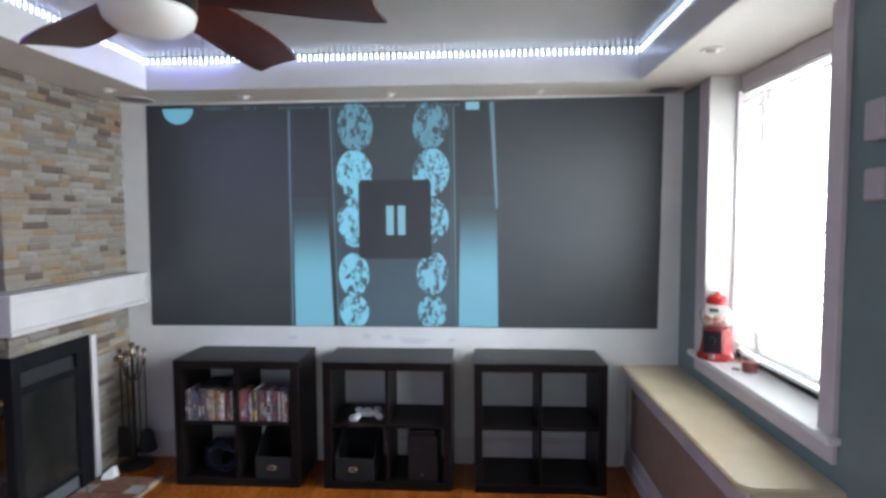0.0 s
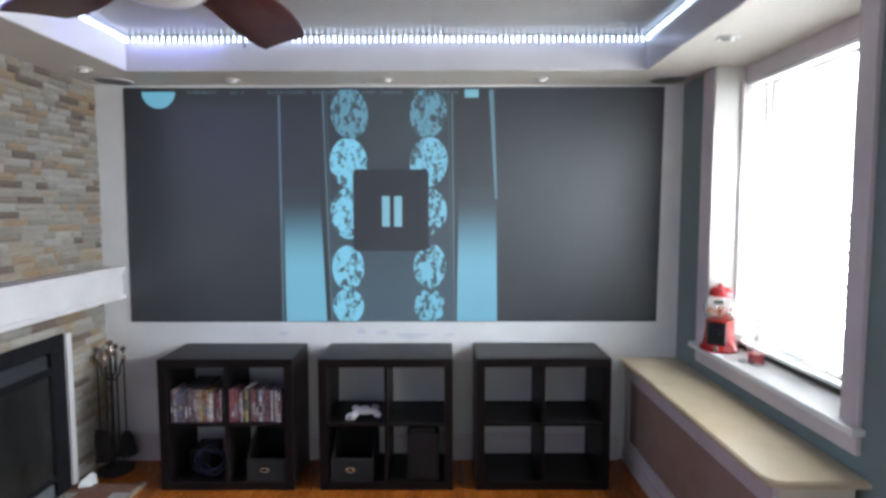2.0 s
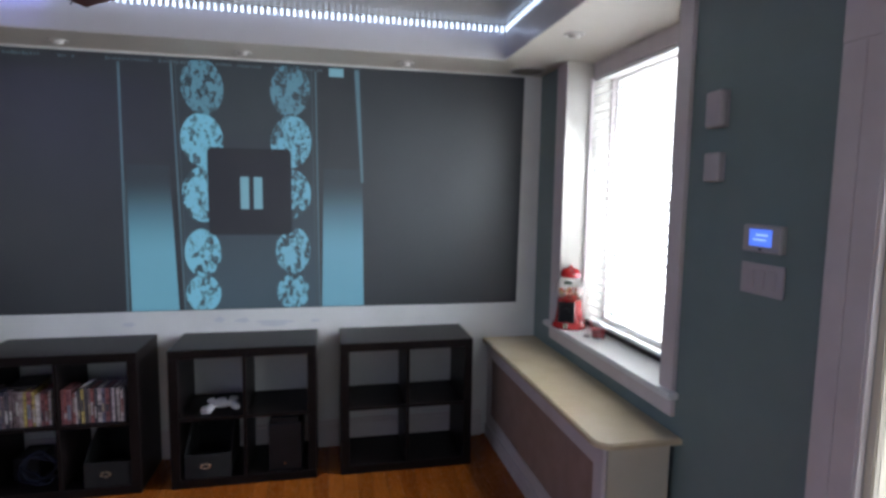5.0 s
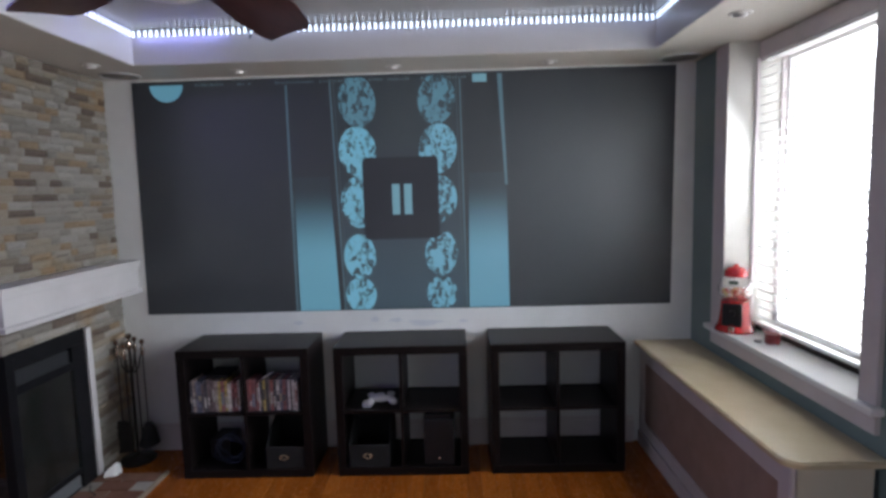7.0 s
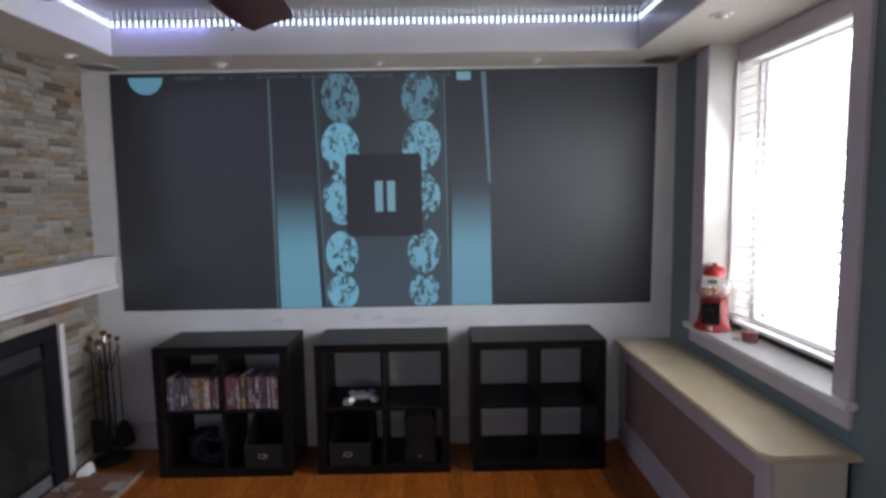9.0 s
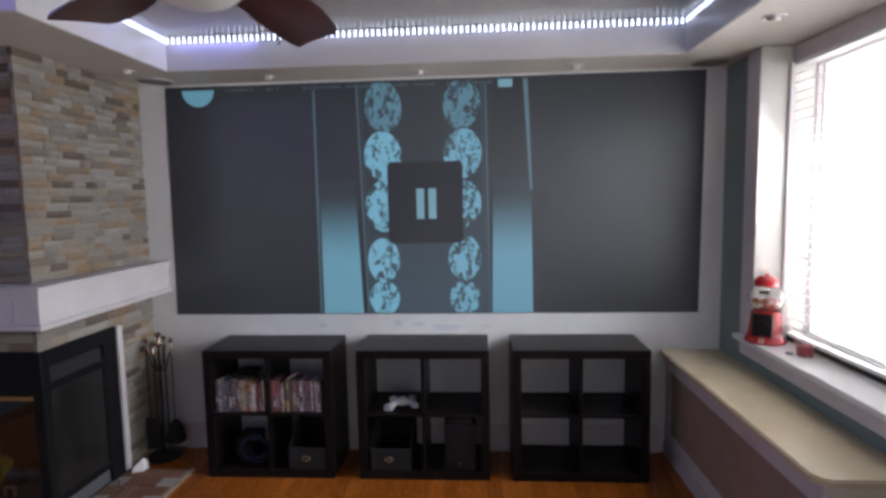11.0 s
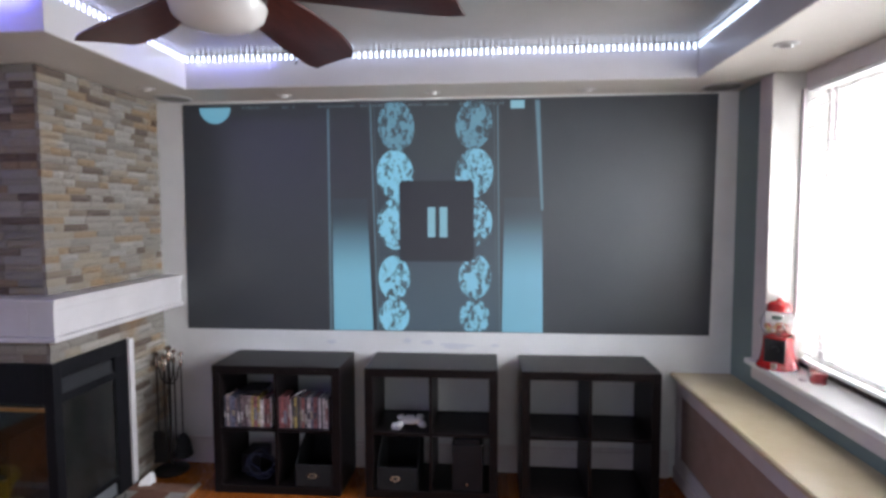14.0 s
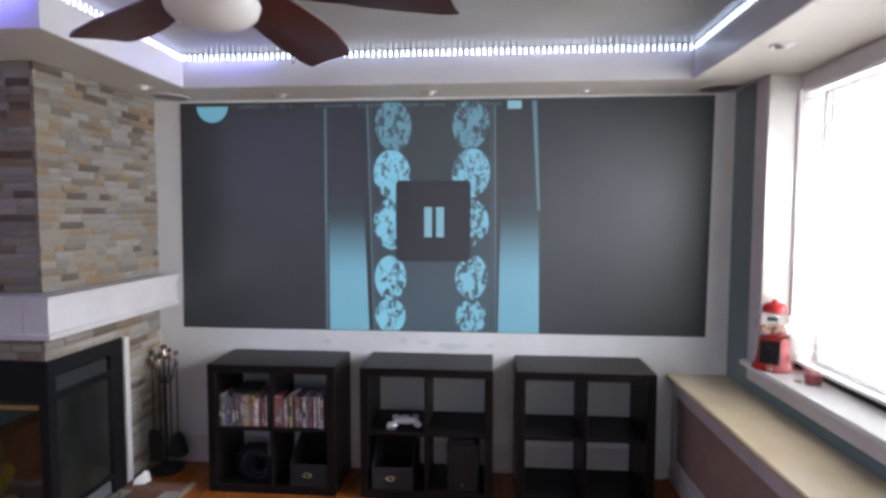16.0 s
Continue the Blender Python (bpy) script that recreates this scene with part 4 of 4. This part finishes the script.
for s in (-1, 1):
    bmesh.ops.create_uvsphere(gb, u_segments=16, v_segments=10, radius=1, matrix=pose(s * 0.066, -0.026, 0.030, 0, s * 12, s * 28) @ Matrix.Diagonal((0.023, 0.044, 0.022, 1)))
    bmesh.ops.create_uvsphere(gb, u_segments=14, v_segments=8, radius=1, matrix=pose(s * 0.052, 0.022, 0.055) @ Matrix.Diagonal((0.032, 0.022, 0.016, 1)))
part("grip_body", gb, CONTROLLER, pad, smooth=True)
for x, y in ((-0.035, 0.006), (0.028, -0.016)):
    part("thumb_stick", lathe([(0.006, 0.06), (0.007, 0.078), (0.013, 0.081), (0.012, 0.086), (0.0, 0.085)], 16, m=Matrix.Translation((x, y, 0))), DARKPLASTIC, pad, smooth=True)
solid("charging_dock", boxes((0, 0.055, 0, 0.05, 0, 0.032), bevel=0.006), CONTROLLER, "small white block beside the controller", "dock", at=(-0.335, CY + 0.045, SZ))
# tangled cables and a device in the lower cell of the first shelf
dev = thing("set_top_box", (-1.33, CY + 0.08, T + 0.0005), "dark box with coiled blue-black cables", "electronics")
part("box_body", boxes((0, 0.13, 0.08, 0.26, 0, 0.12), bevel=0.004), DARKPLASTIC, dev)
for k, (rad, zz, cx) in enumerate(((0.075, 0.10, 0.16), (0.085, 0.08, 0.15), (0.07, 0.12, 0.17), (0.09, 0.095, 0.16))):
    pts = [(cx + rad * math.cos(a) * 1.0, 0.02 + 0.02 * math.sin(3 * a + k), max(0.006, zz - 0.01 + (rad - 0.0) * math.sin(a))) for a in [2 * math.pi * q / 24 for q in range(24)]]
    part("cable", tube(pts, 0.0045, 6), BLUEDARK, dev, "coiled dark blue cable", smooth=True)

# ---- radiator bench ----
BX, BY0, BZ = 1.402, 2.150, 0.688
bench = thing("radiator_bench", (0, 0, 0), "built-in radiator cover bench with cream top and brown panels", "bench")
r, ol = 0.07, []
for k in range(9):
    a = math.pi + math.pi / 2 * k / 8
    ol.append((BX + r + r * math.cos(a), BY0 + r + r * math.sin(a)))
ol += [(WALL_X - 0.001, BY0), (WALL_X - 0.001, WALL_Y - 0.001), (BX, WALL_Y - 0.001)]
tb = prism(ol, 0.026, "z", BZ - 0.026)
bmesh.ops.bevel(tb, geom=[e for e in tb.edges if abs(e.verts[0].co.z - e.verts[1].co.z) < 1e-4 and e.verts[0].co.z > BZ - 0.01], offset=0.006, segments=2, affect="EDGES")
part("bench_top", tb, BENCH_TOP, bench, "cream laminated top with a rounded corner")
FX, Y0 = BX + 0.035, BY0 + 0.035
part("top_rail", boxes((FX, FX + 0.02, Y0 + 0.07, WALL_Y - 0.02, BZ - 0.125, BZ - 0.0265), bevel=0.003), BENCH_PAINT, bench)
part("bottom_rail", boxes((FX, FX + 0.02, Y0 + 0.07, WALL_Y - 0.02, 0.09, 0.165), bevel=0.003), BENCH_PAINT, bench)
for y in (Y0 + 0.0, WALL_Y - 0.09):
    part("stile", boxes((FX - 0.001, FX + 0.021, y, y + 0.07, 0.0, BZ - 0.0265), bevel=0.003), BENCH_PAINT, bench)
part("front_panel", boxes((FX + 0.009, FX + 0.014, Y0 + 0.06, WALL_Y - 0.03, 0.15, BZ - 0.11)), BENCH_PANEL, bench, "brown perforated panel")
part("base_board", boxes((FX - 0.012, FX + 0.008, Y0 + 0.071, WALL_Y - 0.021, 0.0, 0.088), bevel=0.003), BENCH_PAINT, bench)
part("end_panel", boxes((FX + 0.022, WALL_X - 0.03, Y0, Y0 + 0.018, 0, BZ - 0.0265), bevel=0.002), CREAM, bench, "pale cream end panel")
part("corner_post", tube([(FX + 0.012, Y0 + 0.0, 0), (FX + 0.012, Y0 + 0.0, BZ - 0.027)], 0.012, 12), BENCH_PAINT, bench, smooth=True)

# ---- sweets machine on the sill ----
gm = thing("gumball_machine", pose(1.803, 3.318, SILL, 0, 0, -16) @ Matrix.Diagonal((0.93, 0.93, 1, 1)), "red gumball machine with a clear glass globe", "gumball machine")
part("base", lathe([(0.0, 0.0), (0.108, 0.0), (0.111, 0.008), (0.106, 0.020), (0.097, 0.030), (0.090, 0.055), (0.083, 0.10), (0.078, 0.160), (0.080, 0.172), (0.0, 0.172)], 36), RED, gm, smooth=True)
gl = part("globe", lathe([(0.050, 0.170), (0.078, 0.185), (0.094, 0.215), (0.097, 0.245), (0.088, 0.280), (0.066, 0.305), (0.050, 0.312), (0.046, 0.308), (0.062, 0.302), (0.084, 0.278), (0.093, 0.245), (0.090, 0.216), (0.075, 0.189), (0.050, 0.175)], 36), CLEAR, gm, "clear glass globe", smooth=True)
gl.visible_shadow = False
part("lid", lathe([(0.060, 0.305), (0.064, 0.310), (0.062, 0.335), (0.048, 0.353), (0.018, 0.362), (0.014, 0.366), (0.014, 0.374), (0.0, 0.378)], 32), RED, gm, smooth=True)
part("coin_plate", boxes((-0.058, 0.046, -0.092, -0.060, 0.040, 0.164), bevel=0.005), DARKPLASTIC, gm, "dark coin mechanism plate", at=pose(0, 0, 0, 0, 0, -18))
part("coin_knob", lathe([(0.0, 0.014), (0.016, 0.014), (0.018, 0.0)], 18, m=pose(-0.03, -0.090, 0.115, 90, 0, -18)), DARKPLASTIC, gm, smooth=True)
part("chute_flap", boxes((-0.020, 0.012, -0.112, -0.085, 0.010, 0.042), bevel=0.004), CHROME, gm, "chrome chute flap", at=pose(0, 0, 0, 0, 0, -18))
part("globe_badge", boxes((-0.03, 0.02, -0.094, -0.091, 0.272, 0.292), bevel=0.003), BADGE, gm, "dark green badge", at=pose(0, 0, 0, 0, 0, -14))
bb = bmesh.new()
bmesh.ops.create_icosphere(bb, subdivisions=1, radius=0.0115)
ball = mesh_of("gumball", bb, GUM, smooth=True)
rb = random.Random(3)
for k in range(90):
    a, q = rb.uniform(0, 6.283), math.sqrt(rb.random())
    zz = rb.uniform(0.190, 0.232)
    rad = (0.052 if zz < 0.205 else 0.076) * q
    o = new("gumball", ball)
    o.parent = gm
    o.matrix_basis = Matrix.Translation((rad * math.cos(a), rad * math.sin(a), zz))
cup = thing("candle_jar", (1.852, 3.035, SILL), "small glass jar holding a red candle", "candle")
j = part("jar", lathe([(0.0, 0.0), (0.032, 0.0), (0.036, 0.006), (0.042, 0.078), (0.0405, 0.078), (0.034, 0.008), (0.0, 0.005)], 28), CLEAR, cup, "clear glass jar", smooth=True)
j.visible_shadow = False
part("wax", lathe([(0.0, 0.0055), (0.033, 0.0085), (0.0375, 0.054), (0.010, 0.052), (0.0, 0.052)], 28), WAX, cup, "dark red wax", smooth=True)
solid("bottle_cap", lathe([(0.0, 0.010), (0.016, 0.010), (0.018, 0.007), (0.018, 0.0), (0.0, 0.0)], 20), PLASTIC, "small white cap lying beside the candle", "cap", smooth=True, at=(1.803, 3.075, SILL))

# ---- fireplace tools ----
TBX, TBY = -1.85, 3.65
tools = thing("fireplace_tool_set", pose(TBX, TBY, 0, 0, 0, 8) @ Matrix.Diagonal((0.93, 0.93, 0.965, 1)), "dark iron fireplace tool set with pewter-toned handles", "fireplace tools")
part("stand_base", lathe([(0.0, 0.0), (0.115, 0.0), (0.118, 0.010), (0.105, 0.022), (0.04, 0.032), (0.014, 0.050), (0.0, 0.05)], 32), IRON, tools, smooth=True)
part("stand_post", tube([(0, 0, 0.03), (0, 0, 0.80)], 0.011, 10), IRON, tools, smooth=True)
part("post_finial", lathe([(0.010, 0.76), (0.020, 0.775), (0.022, 0.80), (0.012, 0.822), (0.010, 0.835), (0.021, 0.845), (0.023, 0.858), (0.012, 0.872), (0.0, 0.874)], 18), PEWTER, tools, smooth=True)
for ang in (0, 90, 180, 270):
    c, s = math.cos(radians(ang)), math.sin(radians(ang))
    part("hook_arm", tube([(0, 0, 0.60), (0.03 * c, 0.03 * s, 0.615), (0.055 * c, 0.055 * s, 0.65), (0.062 * c, 0.062 * s, 0.70), (0.075 * c, 0.075 * s, 0.735), (0.085 * c, 0.085 * s, 0.73)], 0.0055, 7), IRON, tools, smooth=True)
for name, ang in (("shovel", 180), ("brush", 0), ("poker", 90), ("tongs", 270)):
    c, s = 0.083 * math.cos(radians(ang)), 0.083 * math.sin(radians(ang))
    t = part(name, tube([(c, s, 0.14), (c, s, 0.74)], 0.0052, 8), IRON, tools, smooth=True)
    part("handle", lathe([(0.006, 0.72), (0.013, 0.735), (0.014, 0.765), (0.007, 0.782), (0.007, 0.795), (0.016, 0.805), (0.017, 0.818), (0.008, 0.830), (0.0, 0.831)], 14, m=Matrix.Translation((c, s, 0))), PEWTER, t, "pewter-toned turned handle", smooth=True)
    if name == "shovel":
        sh = prism([(c - 0.062, 0.06), (c + 0.062, 0.06), (c + 0.066, 0.20), (c + 0.056, 0.265), (c + 0.02, 0.285), (c - 0.02, 0.285), (c - 0.056, 0.265), (c - 0.066, 0.20)], 0.004, at=s - 0.012)
        part("shovel_pan", sh, IRON, t)
    if name == "brush":
        part("bristles", lathe([(0.0, 0.26), (0.022, 0.255), (0.046, 0.21), (0.066, 0.11), (0.055, 0.10), (0.0, 0.11)], 18, m=Matrix.Translation((c, s, 0))), FABRIC, t, "black bristles")
cr = bmesh.new()
for k, (x, y, z) in enumerate(((-0.055, -0.03, 0.0), (0.03, -0.045, 0.0), (0.06, 0.02, 0.0), (-0.02, 0.05, 0.0), (-0.04, -0.035, 0.035), (0.03, -0.02, 0.07), (0.05, 0.035, 0.045), (-0.01, 0.04, 0.03))):
    cr.verts.new((x, y, z))
bmesh.ops.convex_hull(cr, input=list(cr.verts))
solid("crumpled_paper", cr, PAPER, "crumpled white paper scrap on the hearth", "paper", at=pose(-1.885, 3.43, 0.0135, 0, 0, 25) @ Matrix.Diagonal((0.85, 0.85, 1.2, 1)))
solid("power_cord", tube([(-1.935, 3.30, 0.020), (-1.90, 3.24, 0.018), (-1.84, 3.20, 0.018), (-1.85, 3.12, 0.018), (-1.90, 3.05, 0.018), (-1.93, 2.95, 0.018)], 0.004, 6), DARKPLASTIC, "thin black cord lying on the hearth", "cord", smooth=True)

tub = thing("toy_tub", Matrix.Translation((-2.69, 2.56, 0.02)) @ Matrix.Diagonal((0.97, 0.97, 0.68, 1)), "yellow plastic toy tub on the hearth", "toy")
part("tub_body", lathe([(0.0, 0.0), (0.10, 0.0), (0.14, 0.03), (0.165, 0.10), (0.17, 0.155), (0.195, 0.175), (0.205, 0.205), (0.195, 0.235), (0.17, 0.245), (0.150, 0.235), (0.140, 0.20), (0.12, 0.05), (0.0, 0.03)], 32), YELLOW, tub, smooth=True)
part("tub_filling", lathe([(0.0, 0.215), (0.07, 0.21), (0.12, 0.19), (0.146, 0.17)], 24), GREYPLASTIC, tub, "grey-blue cushion inside", smooth=True)

# ---- devices on the teal wall ----
def wall_device(name, y0, y1, z0, z1, d, material, label, category, bevel=0.006):
    t = thing(name, (WALL_X, (y0 + y1) / 2, z0), label, category)
    w = (y1 - y0) / 2
    part("back_plate", boxes((-0.006, 0, -w + 0.003, w - 0.003, 0.003, z1 - z0 - 0.003)), material, t)
    part("housing", boxes((-d, -0.006, -w, w, 0, z1 - z0), bevel=bevel), material, t)
    return t, w, z1 - z0


wall_device("wall_sensor", 2.003, 2.09, 1.911, 2.044, 0.040, PLASTIC, "white plastic sensor box on the teal wall", "sensor", 0.012)
wall_device("door_chime", 2.008, 2.092, 1.717, 1.824, 0.030, PLASTIC, "small white plastic box on the teal wall", "chime box", 0.008)
th, w, h = wall_device("thermostat", 1.712, 1.872, 1.484, 1.575, 0.026, GREYPLASTIC, "grey thermostat with a lit blue display", "thermostat")
part("display", boxes((-0.0275, -0.0255, -0.045, 0.048, 0.022, 0.076)), LCD, th, "glowing blue display")
for z0, z1, a, b in ((0.055, 0.061, -0.03, 0.02), (0.040, 0.045, -0.025, 0.03)):
    part("display_text", boxes((-0.0285, -0.0277, a, b, z0, z1)), glow("lcd_text", (0.4, 0.6, 1.0), 1.6), th)
part("sensor_dot", boxes((-0.0275, -0.0255, -0.006, 0.006, 0.008, 0.015)), DARKPLASTIC, th)
sw, w, h = wall_device("light_switch", 1.706, 1.886, 1.343, 1.447, 0.010, PLASTIC, "white three-gang light switch plate", "light switch", 0.003)
for y in (-0.046, 0.0, 0.046):
    part("rocker", boxes((-0.016, -0.0095, y - 0.016, y + 0.016, 0.022, 0.084), bevel=0.002), PLASTIC, sw)

# ---- pieces: stones of the chimney, hearth bricks, floor boards ----
rs = random.Random(11)


def stone_mesh(k):
    bm = bmesh.new()
    r = bmesh.ops.create_grid(bm, x_segments=4, y_segments=2, size=0.5)
    for v in bm.verts:
        edge = abs(v.co.x) > 0.49 or abs(v.co.y) > 0.49
        d = rs.uniform(0.55, 0.8) if edge else rs.uniform(0.8, 1.0)
        v.co = Vector((v.co.x * (0.985 if edge else 1), -d, v.co.y * 0.97))
    front = list(bm.faces)
    r = bmesh.ops.extrude_face_region(bm, geom=front)
    for v in r["geom"]:
        if isinstance(v, bmesh.types.BMVert):
            v.co.y = 0.0
    return mesh_of("stone", bm, STONE)


STONES = [stone_mesh(k) for k in range(10)]


def stone_rows(parent, length, z0, z1, place, lo=0.07, hi=0.20, limit=300):
    """Rows of thin split stones; place(u, z) gives the pose of a stone centred at u along the wall."""
    z, n = z0, 0
    rows = max(1, round((z1 - z0) / 0.040))
    hgt = (z1 - z0) / rows
    for i in range(rows):
        u = 0.0
        while u < length - 1e-4:
            w = min(rs.uniform(lo, hi), length - u)
            if length - u - w < 0.04:
                w = length - u
            if n >= limit:
                return
            o = new("stone", STONES[rs.randrange(10)])
            o.parent = parent
            o.matrix_basis = place(u + w / 2, z + hgt / 2) @ Matrix.Diagonal((w - 0.002, rs.uniform(0.030, 0.036), hgt - 0.0015, 1))
            u += w
            n += 1
        z += hgt


side_face = thing("wall_stone_side", (0, 0, 0), "ledger stone facing in grey, cream and tan", "stone wall", kind="structure")
stone_rows(side_face, WALL_Y - STONE_Y - 0.004, MZ1 + 0.001, SOFFIT - 0.001, lambda u, z: pose(STONE_X - 0.03, STONE_Y + 0.002 + u, z, 0, 0, 90), 0.06, 0.20)
low_face = thing("wall_stone_side_low", (0, 0, 0), "ledger stone facing round the fireplace", "stone wall", kind="structure")
stone_rows(low_face, WALL_Y - STONE_Y - 0.004, 0.947, MZ0 - 0.001, lambda u, z: pose(STONE_X - 0.03, STONE_Y + 0.002 + u, z, 0, 0, 90), 0.08, 0.22)
stone_rows(low_face, WALL_Y - 3.444, 0.002, 0.945, lambda u, z: pose(STONE_X - 0.03, 3.444 + u, z, 0, 0, 90), 0.09, 0.22)
front_face = thing("wall_stone_front", (0, 0, 0), "ledger stone facing above the mantel", "stone wall", kind="structure")
stone_rows(front_face, STONE_X - 0.032 - FIRE_L, MZ1 + 0.001, SOFFIT - 0.001, lambda u, z: pose(STONE_X - 0.032 - u, STONE_Y + 0.03, z), 0.08, 0.22)
front_low = thing("wall_stone_front_low", (0, 0, 0), "ledger stone course between mantel and fireplace", "stone wall", kind="structure")
stone_rows(front_low, STONE_X - 0.032 - FIRE_L, 0.947, MZ0 - 0.001, lambda u, z: pose(STONE_X - 0.032 - u, STONE_Y + 0.03, z), 0.10, 0.24)

bb = bmesh.new()
box(bb, -0.098, 0.098, -0.046, 0.046, 0, 0.012, 0.003, 1)
brick = mesh_of("brick", bb, HEARTH)
y, row = HY1 - 0.052, 0
while y > 2.30:
    x = HX - 0.105 - (0.10 if row % 2 else 0.0)
    while x > FIRE_L + 0.2:
        if not (x < STONE_X - 0.0 and y > STONE_Y - 0.03) and x < HX - 0.09:
            o = new("brick", brick)
            o.parent = hearth
            o.matrix_basis = pose(x, y, 0.008 + rs.uniform(-0.0015, 0.0015), 0, 0, rs.uniform(-0.6, 0.6))
        x -= 0.205
    y -= 0.101
    row += 1

floor = thing("floor", (0, 0, 0), "glossy orange-brown oak strip floor", "floor", kind="structure")
part("subfloor", boxes((LEFT, WALL_X, REAR, WALL_Y, -0.06, -0.019)), SUBFLOOR, floor)
PW = 0.0826
planks = {}
rest = bmesh.new()
x = LEFT + 0.001
while x < WALL_X - 0.01:
    x1 = min(x + PW, WALL_X)
    y = WALL_Y - 0.001
    while y > REAR + 0.01:
        ln = rs.choice((0.6, 0.9, 1.2))
        y0 = max(REAR, y - ln)
        hole = x < HX + 0.02 and y0 < HY1 + 0.02 and y > 2.25
        if hole and x < HX - 0.07:
            if y > HY1 + 0.03:
                y0 = HY1 + 0.022
            elif y0 < 2.25 and y <= 2.2501:
                pass
            else:
                y = 2.2499
                continue
        if y > 2.2 and x > -1.75:
            key = (round(x1 - x, 4), round(y - y0, 3))
            if key not in planks:
                pb = bmesh.new()
                box(pb, 0.0006, x1 - x - 0.0006, -(y - y0) + 0.0006, -0.0006, -0.018, 0, 0.0008, 1)
                planks[key] = mesh_of("plank", pb, PLANK)
            o = new("plank", planks[key])
            o.parent = floor
            o.matrix_basis = Matrix.Translation((x, y, rs.uniform(-0.0004, 0.0002)))
        else:
            box(rest, x + 0.0006, x1 - 0.0006, y0 + 0.0006, y - 0.0006, -0.018, 0)
        y = y0
    x = x1
tagged(part("floor_boards", rest, PLANK, floor), kind="stuff")
